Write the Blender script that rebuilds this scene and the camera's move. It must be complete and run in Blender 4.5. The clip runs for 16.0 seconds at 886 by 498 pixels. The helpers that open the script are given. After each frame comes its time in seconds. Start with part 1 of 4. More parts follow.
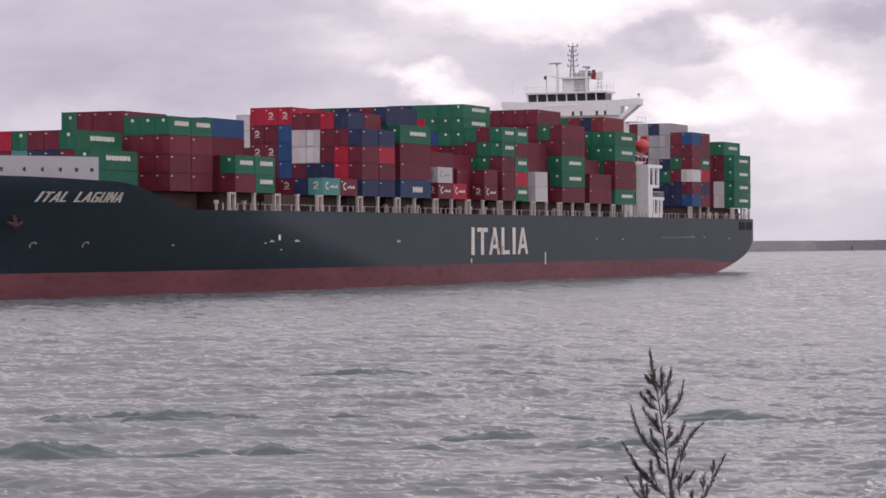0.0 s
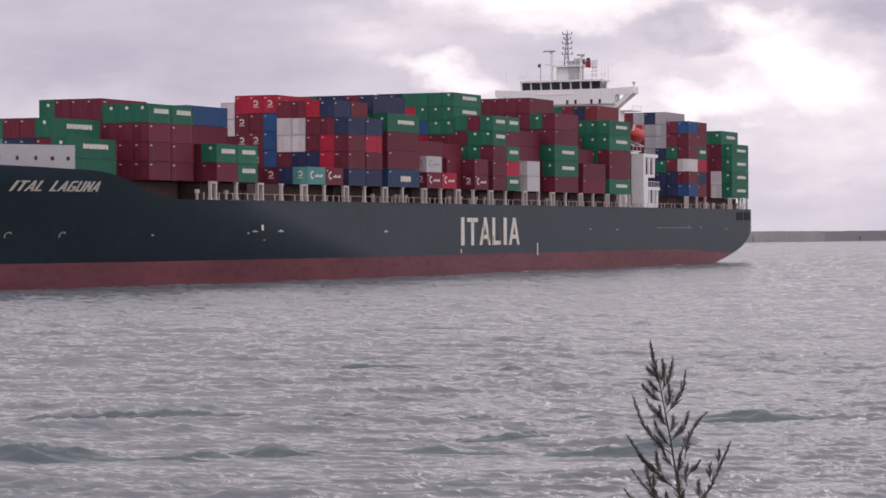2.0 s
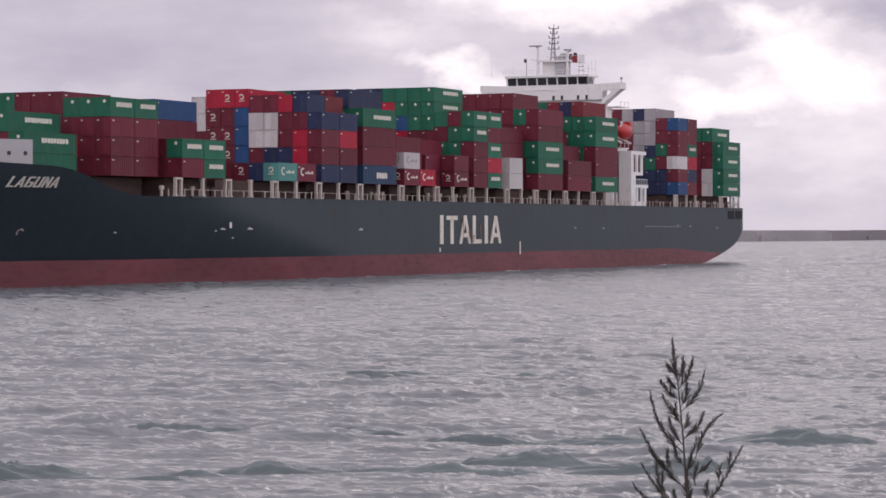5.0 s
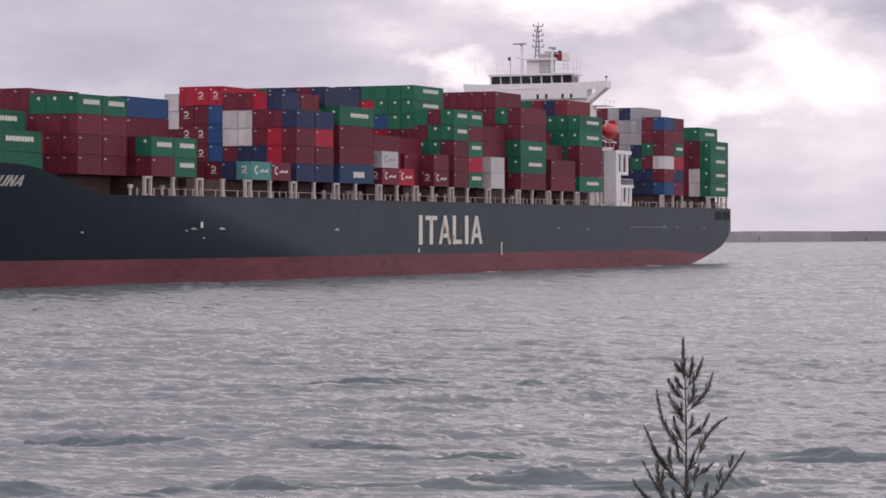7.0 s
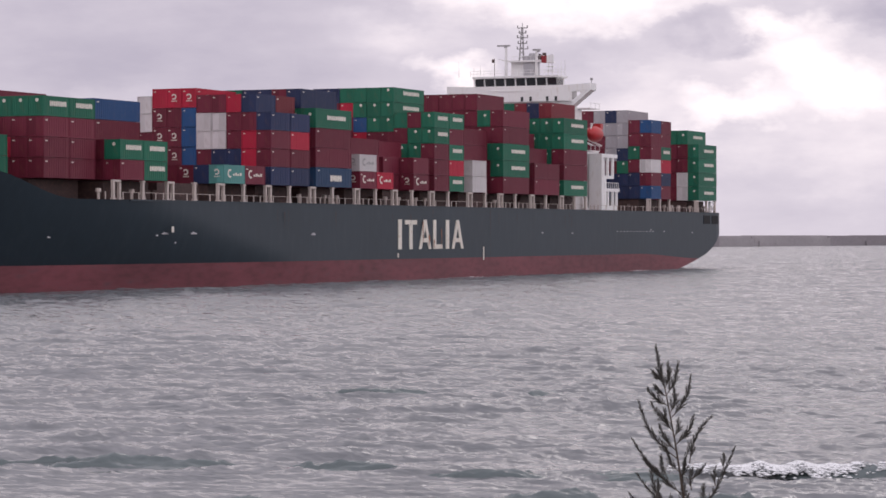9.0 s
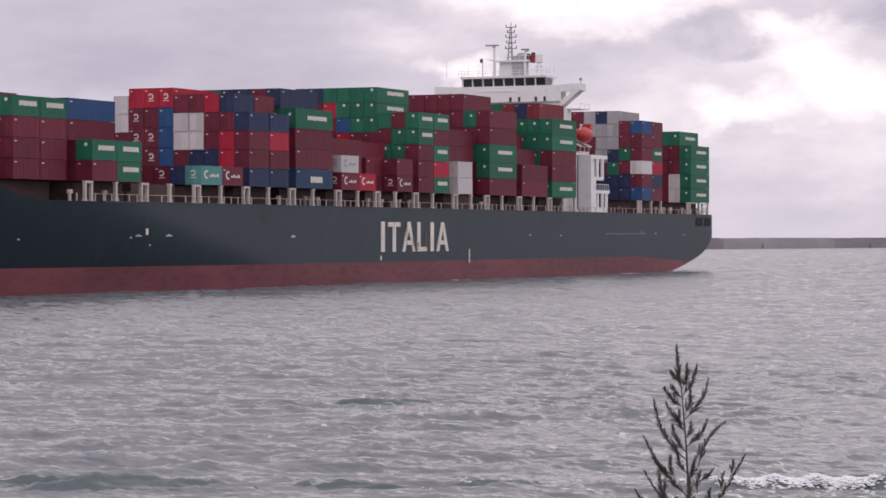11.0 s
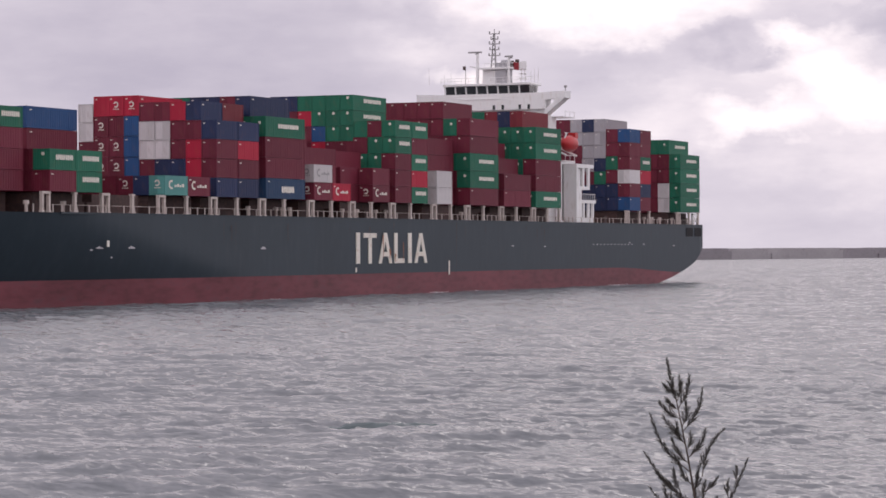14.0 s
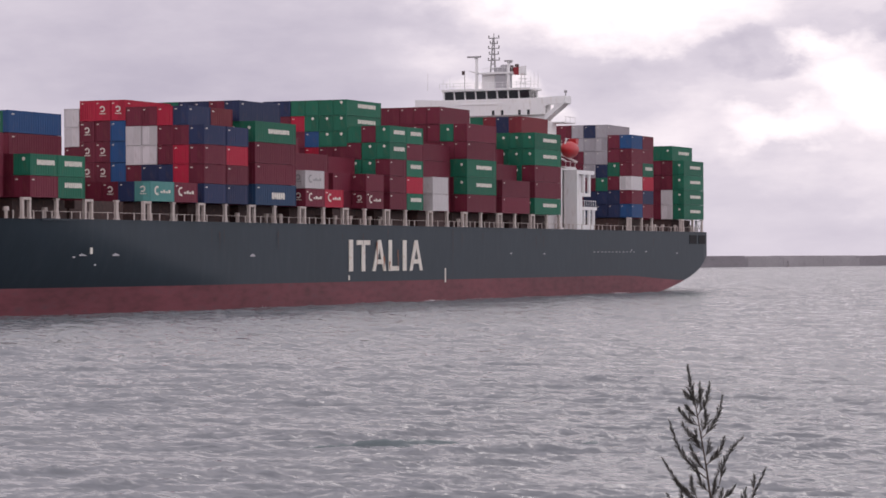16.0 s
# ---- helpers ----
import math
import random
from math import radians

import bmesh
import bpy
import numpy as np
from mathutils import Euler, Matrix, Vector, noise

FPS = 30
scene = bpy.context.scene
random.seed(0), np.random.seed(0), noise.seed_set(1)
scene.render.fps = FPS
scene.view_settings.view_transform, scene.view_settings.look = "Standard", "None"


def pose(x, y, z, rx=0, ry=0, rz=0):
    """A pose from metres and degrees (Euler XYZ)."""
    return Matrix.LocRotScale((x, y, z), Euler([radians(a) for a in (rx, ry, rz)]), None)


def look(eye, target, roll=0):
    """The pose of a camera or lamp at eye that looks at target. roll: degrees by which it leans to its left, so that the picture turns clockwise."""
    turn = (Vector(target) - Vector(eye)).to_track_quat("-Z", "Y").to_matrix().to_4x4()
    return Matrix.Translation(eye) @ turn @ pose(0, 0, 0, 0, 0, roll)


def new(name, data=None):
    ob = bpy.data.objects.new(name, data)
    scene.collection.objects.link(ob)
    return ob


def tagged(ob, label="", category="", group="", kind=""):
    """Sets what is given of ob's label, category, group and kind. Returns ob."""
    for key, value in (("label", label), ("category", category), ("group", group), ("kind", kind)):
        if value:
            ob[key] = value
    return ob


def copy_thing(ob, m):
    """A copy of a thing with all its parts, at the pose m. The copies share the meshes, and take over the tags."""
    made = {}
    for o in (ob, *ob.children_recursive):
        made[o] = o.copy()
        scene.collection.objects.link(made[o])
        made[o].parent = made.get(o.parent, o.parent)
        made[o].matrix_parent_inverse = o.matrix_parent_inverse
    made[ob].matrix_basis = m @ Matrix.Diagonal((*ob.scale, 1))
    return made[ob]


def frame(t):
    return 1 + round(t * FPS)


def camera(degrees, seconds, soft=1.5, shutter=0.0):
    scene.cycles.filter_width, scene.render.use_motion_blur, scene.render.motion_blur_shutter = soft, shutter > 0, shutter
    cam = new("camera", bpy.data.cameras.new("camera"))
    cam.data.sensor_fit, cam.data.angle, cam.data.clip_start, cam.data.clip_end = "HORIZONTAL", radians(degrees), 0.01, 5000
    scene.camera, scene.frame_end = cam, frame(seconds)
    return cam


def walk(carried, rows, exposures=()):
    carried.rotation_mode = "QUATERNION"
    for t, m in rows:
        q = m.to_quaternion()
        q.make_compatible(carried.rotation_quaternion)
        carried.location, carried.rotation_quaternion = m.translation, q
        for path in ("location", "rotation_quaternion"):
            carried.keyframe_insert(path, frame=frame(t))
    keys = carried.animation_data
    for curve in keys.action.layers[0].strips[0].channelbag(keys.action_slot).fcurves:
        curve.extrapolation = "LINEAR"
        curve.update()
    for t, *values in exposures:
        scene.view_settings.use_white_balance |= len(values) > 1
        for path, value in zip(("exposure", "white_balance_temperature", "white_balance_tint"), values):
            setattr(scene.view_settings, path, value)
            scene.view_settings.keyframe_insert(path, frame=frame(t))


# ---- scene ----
# camera: hand-held on a low shore bank, long lens; seconds, heading, tilt and roll in degrees
EYE = Vector((0.0, 0.0, 7.42))
VIEW = [
    (0, 23.782, -0.185, -0.299),
    (0.5, 23.803, -0.266, -0.269),
    (1, 23.833, -0.331, -0.308),
    (1.5, 23.894, -0.375, -0.344),
    (2, 23.957, -0.400, -0.257),
    (2.5, 24.053, -0.453, -0.124),
    (3, 24.112, -0.469, -0.125),
    (3.5, 24.125, -0.447, -0.058),
    (4, 24.115, -0.441, -0.090),
    (6.5, 24.124, -0.445, -0.059),
    (7, 24.086, -0.436, 0.014),
    (7.5, 24.049, -0.414, 0.060),
    (8, 24.059, -0.375, -0.015),
    (8.5, 24.068, -0.357, -0.012),
    (9, 24.078, -0.337, -0.023),
    (11.5, 24.197, -0.287, -0.029),
    (12, 24.251, -0.334, -0.087),
    (12.5, 24.262, -0.337, -0.066),
    (13, 24.256, -0.275, -0.146),
    (13.5, 24.307, -0.157, -0.230),
    (14, 24.350, -0.041, -0.177),
    (14.5, 24.415, 0.037, -0.185),
    (15, 24.481, 0.112, -0.230),
    (15.5, 24.562, 0.137, -0.134),
    (16, 24.703, 0.122, -0.135),
]
cam = camera(19.279, 16.0, soft=1.65)


def aim(yaw, tilt, roll):
    a, b = radians(yaw), radians(tilt)
    way = Vector((math.cos(a) * math.cos(b), math.sin(a) * math.cos(b), math.sin(b)))
    return look(EYE, EYE + way * 100, roll)


walk(cam, [(t, aim(a, b, c)) for t, a, b, c in VIEW], [(0, 0.0, 6500, 14), (16, 0.0, 6500, 14)])

# sway of the sapling: seconds, lean in degrees
SWAY = [(0, 6.9), (0.5, 6.3), (1, 3.5), (1.5, 3.7), (2, 9.5), (2.5, 7.2), (3, 7.8), (3.5, 8.1), (4, 5.2), (6.5, 3.3), (7, 0.0), (7.5, 5.7), (8, 4.1), (8.5, 0.6), (9, 9.4), (11.5, 2.9), (12, 6.8), (12.5, 6.6), (13, 5.6), (13.5, 6.1), (14, 10.0), (14.5, 8.8), (15, 4.8), (15.5, 6.7), (16, 8.4)]

# ---- daylight: overcast, low bright sky ahead of the camera ----
SUN_AZ, SUN_EL = 14.0, 24.0
world = bpy.data.worlds.new("overcast_sky")
scene.world = world
world.use_nodes = True
wn, wl = world.node_tree.nodes, world.node_tree.links
bg = wn["Background"]
sky = wn.new("ShaderNodeTexSky")
sky.sky_type, sky.sun_disc = "NISHITA", False
sky.sun_elevation, sky.sun_rotation = radians(SUN_EL), radians(90 - SUN_AZ)
sky.air_density, sky.dust_density = 1.5, 4.0
cloud = wn.new("ShaderNodeTexNoise")
cloud.inputs["Scale"].default_value, cloud.inputs["Detail"].default_value = 3.0, 6.0
ramp = wn.new("ShaderNodeValToRGB")
ramp.color_ramp.elements[0].position, ramp.color_ramp.elements[0].color = 0.3, (9.9, 9.3, 10.3, 1)
ramp.color_ramp.elements[1].position, ramp.color_ramp.elements[1].color = 0.75, (13.8, 13.0, 13.6, 1)
wmix = wn.new("ShaderNodeMix")
wmix.data_type = "RGBA"
wmix.inputs["Factor"].default_value = 0.88
wl.new(cloud.outputs["Fac"], ramp.inputs["Fac"])
wl.new(sky.outputs["Color"], wmix.inputs["A"])
wl.new(ramp.outputs["Color"], wmix.inputs["B"])
wl.new(wmix.outputs["Result"], bg.inputs["Color"])
bg.inputs["Strength"].default_value = 0.1

sun = new("sun", bpy.data.lights.new("sun", "SUN"))
sun.data.energy, sun.data.angle, sun.data.color = 0.6, radians(25), (1.0, 0.95, 0.92)
a, e = radians(SUN_AZ), radians(SUN_EL)
sun.matrix_world = look(Vector((math.cos(a) * math.cos(e), math.sin(a) * math.cos(e), math.sin(e))) * 300, (0, 0, 0))


# ---- materials ----
def material(name, color, rough=0.6, metal=0.0, vary=0.12, scale=4.0, bump=0.0, bump_scale=20.0, grime=None, per_object=0.0, stretch=(1, 1, 1)):
    """A painted or natural surface: colour varied at two scales, with fine relief and an optional second colour in stains."""
    m = bpy.data.materials.new(name)
    m.use_nodes = True
    n, l = m.node_tree.nodes, m.node_tree.links
    p = n["Principled BSDF"]
    p.inputs["Roughness"].default_value, p.inputs["Metallic"].default_value = rough, metal
    tc, mp = n.new("ShaderNodeTexCoord"), n.new("ShaderNodeMapping")
    mp.inputs["Scale"].default_value = stretch
    l.new(tc.outputs["Object"], mp.inputs["Vector"])
    big, fine = n.new("ShaderNodeTexNoise"), n.new("ShaderNodeTexNoise")
    big.inputs["Scale"].default_value, big.inputs["Detail"].default_value = scale * 0.12, 5
    fine.inputs["Scale"].default_value, fine.inputs["Detail"].default_value = scale, 6
    for t in (big, fine):
        l.new(mp.outputs["Vector"], t.inputs["Vector"])
    add = n.new("ShaderNodeMath")
    add.operation = "ADD"
    l.new(big.outputs["Fac"], add.inputs[0])
    l.new(fine.outputs["Fac"], add.inputs[1])
    value = n.new("ShaderNodeMapRange")
    value.inputs["From Min"].default_value, value.inputs["From Max"].default_value = 0.6, 1.4
    value.inputs["To Min"].default_value, value.inputs["To Max"].default_value = 1 - vary, 1 + vary
    l.new(add.outputs[0], value.inputs["Value"])
    hsv = n.new("ShaderNodeHueSaturation")
    hsv.inputs["Color"].default_value = (*color, 1)
    last = value.outputs["Result"]
    if per_object:
        info, mr, mul = n.new("ShaderNodeObjectInfo"), n.new("ShaderNodeMapRange"), n.new("ShaderNodeMath")
        mr.inputs["To Min"].default_value, mr.inputs["To Max"].default_value = 1 - per_object, 1 + per_object
        l.new(info.outputs["Random"], mr.inputs["Value"])
        mul.operation = "MULTIPLY"
        l.new(last, mul.inputs[0])
        l.new(mr.outputs["Result"], mul.inputs[1])
        last = mul.outputs[0]
    l.new(last, hsv.inputs["Value"])
    col = hsv.outputs["Color"]
    if grime:
        mix, mr = n.new("ShaderNodeMix"), n.new("ShaderNodeMapRange")
        mix.data_type = "RGBA"
        mr.inputs["From Min"].default_value, mr.inputs["From Max"].default_value = 0.55, 0.8
        mr.inputs["To Max"].default_value = 0.75
        l.new(fine.outputs["Fac"], mr.inputs["Value"])
        l.new(mr.outputs["Result"], mix.inputs["Factor"])
        l.new(col, mix.inputs["A"])
        mix.inputs["B"].default_value = (*grime, 1)
        col = mix.outputs["Result"]
    l.new(col, p.inputs["Base Color"])
    if bump:
        bt, bn = n.new("ShaderNodeTexNoise"), n.new("ShaderNodeBump")
        bt.inputs["Scale"].default_value = bump_scale
        bn.inputs["Strength"].default_value, bn.inputs["Distance"].default_value = bump, 0.05
        l.new(mp.outputs["Vector"], bt.inputs["Vector"])
        l.new(bt.outputs["Fac"], bn.inputs["Height"])
        l.new(bn.outputs["Normal"], p.inputs["Normal"])
    return m


RUST = (0.16, 0.075, 0.04)
HULL = material("hull_paint", (0.023, 0.037, 0.049), 0.50, vary=0.14, scale=0.9, stretch=(1, 1, 0.25), bump=0.1, bump_scale=0.4, grime=(0.034, 0.044, 0.053))
BOOT = material("antifouling_paint", (0.150, 0.036, 0.047), 0.6, vary=0.55, scale=1.1, stretch=(0.35, 0.35, 1.1), grime=(0.062, 0.040, 0.046))
HULL.node_tree.nodes["Principled BSDF"].inputs["Specular IOR Level"].default_value = 0.31
WHITE = material("white_paint", (0.82, 0.81, 0.80), 0.45, vary=0.06, scale=1.2, stretch=(1, 1, 0.3), grime=(0.6, 0.55, 0.5))
LETTER = material("lettering_paint", (0.72, 0.68, 0.60), 0.55, vary=0.12, scale=1.5, grime=(0.45, 0.28, 0.18))
DECK = material("deck_paint", (0.14, 0.055, 0.045), 0.7, vary=0.2)
DARK = material("rusty_dark_steel", (0.062, 0.036, 0.033), 0.75, vary=0.35, scale=2.0, grime=(0.14, 0.07, 0.045))
PALE = material("pale_steel", (0.54, 0.47, 0.43), 0.55, vary=0.15, grime=(0.30, 0.19, 0.13))
MAST = material("weathered_mast_paint", (0.30, 0.29, 0.29), 0.55, vary=0.2)
GREY = material("grey_paint", (0.42, 0.41, 0.43), 0.5, vary=0.08, grime=(0.34, 0.31, 0.30))
GLASS = material("dark_window_glass", (0.02, 0.022, 0.026), 0.08, vary=0.1)
OPENING_SHADE = material("painted_opening_shade", (0.012, 0.012, 0.014), 0.9)
ORANGE = material("lifeboat_orange", (0.46, 0.022, 0.025), 0.4, vary=0.08)
STONE = material("breakwater_concrete", (0.25, 0.23, 0.245), 0.85, vary=0.25, scale=0.6, stretch=(0.3, 0.3, 1), grime=(0.16, 0.14, 0.15))
STONE_PALE = material("newer_concrete", (0.33, 0.31, 0.32), 0.85, vary=0.15, scale=0.5)
EARTH = material("bank_soil", (0.16, 0.13, 0.09), 0.95, vary=0.35, scale=3.0, bump=0.5, grime=(0.07, 0.09, 0.04))
BARK = material("twig_bark", (0.060, 0.045, 0.036), 0.85, vary=0.25, scale=40)
NEEDLE = material("grey_green_needles", (0.066, 0.064, 0.058), 0.75, vary=0.35, scale=25, per_object=0.15)
RUST_STAIN = material("rust_stain", (0.30, 0.13, 0.075), 0.85, vary=0.4, scale=3.0)
CLOTH = material("flag_cloth", (0.28, 0.03, 0.04), 0.8)

PAINTS = {
    "R": ("maroon", (0.152, 0.019, 0.038)), "L": ("bright red", (0.42, 0.016, 0.045)), "G": ("green", (0.014, 0.14, 0.083)),
    "B": ("blue", (0.020, 0.075, 0.20)), "N": ("navy blue", (0.022, 0.034, 0.090)), "W": ("white", (0.60, 0.57, 0.57)),
    "T": ("teal", (0.10, 0.30, 0.28)), "H": ("grey", (0.36, 0.34, 0.36)), "S": ("steel blue", (0.022, 0.058, 0.125)), "O": ("brown-red", (0.19, 0.026, 0.036)),
}
PAINT = {k: material(v[0].replace(" ", "_") + "_container_paint", v[1], 0.55, vary=0.10, scale=1.6, stretch=(1, 1, 0.35),
                     grime=tuple(0.7 * c + 0.3 * r for c, r in zip(v[1], RUST)), per_object=0.16) for k, v in PAINTS.items()}
for paint in PAINT.values():
    paint.node_tree.nodes["Principled BSDF"].inputs["Specular IOR Level"].default_value = 0.3


# ---- mesh helpers ----
def box(out, x0, y0, z0, x1, y1, z1):
    """Adds a box to out, a pair of lists of vertices and faces."""
    v, f = out
    b = len(v)
    v += [(x, y, z) for z in (z0, z1) for y in (y0, y1) for x in (x0, x1)]
    f += [(b + i, b + j, b + k, b + m) for i, j, k, m in ((0, 2, 3, 1), (4, 5, 7, 6), (0, 1, 5, 4), (2, 6, 7, 3), (0, 4, 6, 2), (1, 3, 7, 5))]


def tube(out, p, q, r, s=None, sides=6):
    """Adds a round bar from p to q, tapering from r to s."""
    v, f = out
    p, q = Vector(p), Vector(q)
    m = (q - p).to_track_quat("Z", "Y").to_matrix()
    b, s = len(v), r if s is None else s
    for c, w in ((p, r), (q, s)):
        v += [tuple(c + m @ Vector((w * math.cos(6.2832 * i / sides), w * math.sin(6.2832 * i / sides), 0))) for i in range(sides)]
    f += [(b + i, b + (i + 1) % sides, b + sides + (i + 1) % sides, b + sides + i) for i in range(sides)]
    f += [tuple(b + sides - 1 - i for i in range(sides)), tuple(b + sides + i for i in range(sides))]


def mesh(name, out, mat, smooth=False):
    me = bpy.data.meshes.new(name)
    me.from_pydata(out[0], [], out[1])
    me.materials.append(mat)
    if smooth:
        me.shade_smooth()
    me.update()
    return me


def part(name, out, mat, parent=None, label="", smooth=False):
    ob = new(name, out if isinstance(out, bpy.types.Mesh) else mesh(name, out, mat, smooth))
    ob.parent = parent
    return tagged(ob, label)


# ---- sea ----
def wave(x, y):
    """Height of the choppy sea at a place: wind waves running towards the shore, with shorter cross chop."""
    p = noise.noise(Vector((x * 0.05, y * 0.05, 3.0)))
    z = 0.10 * noise.noise(Vector((x * 0.16, y * 0.08, 0.5)))
    for fx, fy, h, width, off in ((0.30, 0.11, 0.19, 2.4, 9.0), (0.75, 0.28, 0.18, 2.3, 2.5), (1.7, 0.62, 0.115, 2.1, 5.5), (3.6, 1.4, 0.06, 1.9, 14.0)):
        patch = max(0.0, 0.55 + 1.3 * noise.noise(Vector((x * fx * 0.31 + off, y * fy * 0.45, off))))
        crest = max(0.0, 1 - width * abs(noise.noise(Vector((x * fx + off, y * fy, off)))))
        z += h * patch * crest ** 1.6
    return z * (1 + 0.6 * p) - 0.12


SEA_WAY = Vector((-0.85, -0.52, 0))


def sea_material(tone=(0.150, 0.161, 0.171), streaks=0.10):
    """Silty water: its own dull colour under a mirror of sky broken by wavelets, each scale of chop adding its slopes to the surface."""
    m = bpy.data.materials.new("choppy_sea_water")
    m.use_nodes = True
    n, l = m.node_tree.nodes, m.node_tree.links
    p = n["Principled BSDF"]
    p.inputs["Roughness"].default_value = 0.10
    p.inputs["IOR"].default_value = 1.33
    tc, mp = n.new("ShaderNodeTexCoord"), n.new("ShaderNodeMapping")
    mp.inputs["Scale"].default_value = (1.0, 0.34, 1.0)
    mp.inputs["Rotation"].default_value = (0, 0, radians(-27))
    l.new(tc.outputs["Object"], mp.inputs["Vector"])

    def vec(op, x, y):
        t = n.new("ShaderNodeVectorMath")
        t.operation = op
        for i, w in enumerate((x, y)):
            if isinstance(w, tuple):
                t.inputs[i].default_value = w
            else:
                l.new(w, t.inputs[i])
        return t.outputs[0]

    total = n.new("ShaderNodeNewGeometry").outputs["Normal"]
    for scale, slope, off in ((0.55, 0.5, 0.0), (1.7, 0.72, 7.0), (5.5, 0.75, 3.0)):
        t = n.new("ShaderNodeTexNoise")
        t.inputs["Scale"].default_value, t.inputs["Detail"].default_value, t.inputs["Roughness"].default_value = scale, 2.5, 0.55
        l.new(vec("ADD", mp.outputs["Vector"], (off, off, off)), t.inputs["Vector"])
        tilt = vec("SUBTRACT", t.outputs["Color"], (0.5, 0.5, 0.5))
        total = vec("ADD", total, vec("MULTIPLY", tilt, (slope, slope, 0.0)))
    # the chop runs ashore, steeper on its shoreward side
    total = vec("ADD", total, (-0.15, -0.067, 0.0))
    unit = n.new("ShaderNodeVectorMath")
    unit.operation = "NORMALIZE"
    l.new(total, unit.inputs[0])
    l.new(unit.outputs[0], p.inputs["Normal"])
    # broken foam streaks and silty patches
    f1, f2, mr, mix = n.new("ShaderNodeTexNoise"), n.new("ShaderNodeTexNoise"), n.new("ShaderNodeMapRange"), n.new("ShaderNodeMix")
    f1.inputs["Scale"].default_value, f1.inputs["Detail"].default_value, f1.inputs["Roughness"].default_value = 0.5, 8, 0.72
    f2.inputs["Scale"].default_value = 0.03
    l.new(mp.outputs["Vector"], f1.inputs["Vector"])
    l.new(mp.outputs["Vector"], f2.inputs["Vector"])
    mul = n.new("ShaderNodeMath")
    mul.operation = "MULTIPLY"
    l.new(f1.outputs["Fac"], mul.inputs[0])
    l.new(f2.outputs["Fac"], mul.inputs[1])
    mr.inputs["From Min"].default_value, mr.inputs["From Max"].default_value = 0.29, 0.40
    l.new(mul.outputs[0], mr.inputs["Value"])
    mix.data_type = "RGBA"
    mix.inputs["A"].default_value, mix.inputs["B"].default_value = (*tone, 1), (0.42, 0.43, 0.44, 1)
    mr.inputs["To Max"].default_value = streaks
    l.new(mr.outputs["Result"], mix.inputs["Factor"])
    l.new(mix.outputs["Result"], p.inputs["Base Color"])
    return m


def build_sea():
    """One sheet from the shore to the horizon, finely waved where it lies before the camera."""
    angles = [radians(8 + 32 * i / 460) for i in range(461)] + [radians(40 + 8 * i) for i in range(1, 41)]
    radii, r = [16.0, 30.0, 42.0], 50.0
    while r < 1000:
        radii.append(r)
        r *= 1.0027 if r < 200 else 1.0040
    while r < 4550:
        radii.append(r)
        r *= 1.12
    radii.append(4560.0)
    n, v, f = len(angles), [], []
    for r in radii:
        fade = min(1, max(0, (r - 30) / 20)) * min(1, max(0, (1300 - r) / 500)) * (1 - 0.2 * min(1, max(0, (r - 150) / 200)))
        for a in angles:
            x, y = r * math.cos(a), r * math.sin(a)
            fine = fade if a < radians(41) else 0
            # swell lifts as it nears the shallows
            v.append((x, y, wave(*(Matrix.Rotation(radians(-31), 2) @ Vector((x, y)))) * fine if fine else 0.0))
    for i in range(len(radii) - 1):
        for j in range(n):
            k = (j + 1) % n
            f.append((i * n + j, (i + 1) * n + j, (i + 1) * n + k, i * n + k))
    ob = new("water", mesh("water", (v, f), SEA, True))
    return tagged(ob, "choppy grey-green sea under an overcast sky", "sea", kind="structure")


SEA = sea_material()
sea = build_sea()


def build_bank():
    v, f, nx, ny = [], [], 30, 40
    for i in range(nx + 1):
        for j in range(ny + 1):
            x, y = -30 + 50.0 * i / nx, -60 + 120.0 * j / ny
            d = x * 0.93 + y * 0.33
            z = 5.85 if d < 8 else 5.85 + 0.2 * (d - 8) / 3.5 if d < 11.5 else 6.05 - (d - 11.5) * 0.9
            v.append((x, y, max(-1.5, z) + 0.05 * noise.noise(Vector((x, y, 0)))))
    for i in range(nx):
        for j in range(ny):
            b = i * (ny + 1) + j
            f.append((b, b + ny + 1, b + ny + 2, b + 1))
    return tagged(new("ground", mesh("ground", (v, f), EARTH, True)), "low earth bank along the shore", "ground", kind="structure")



build_bank()


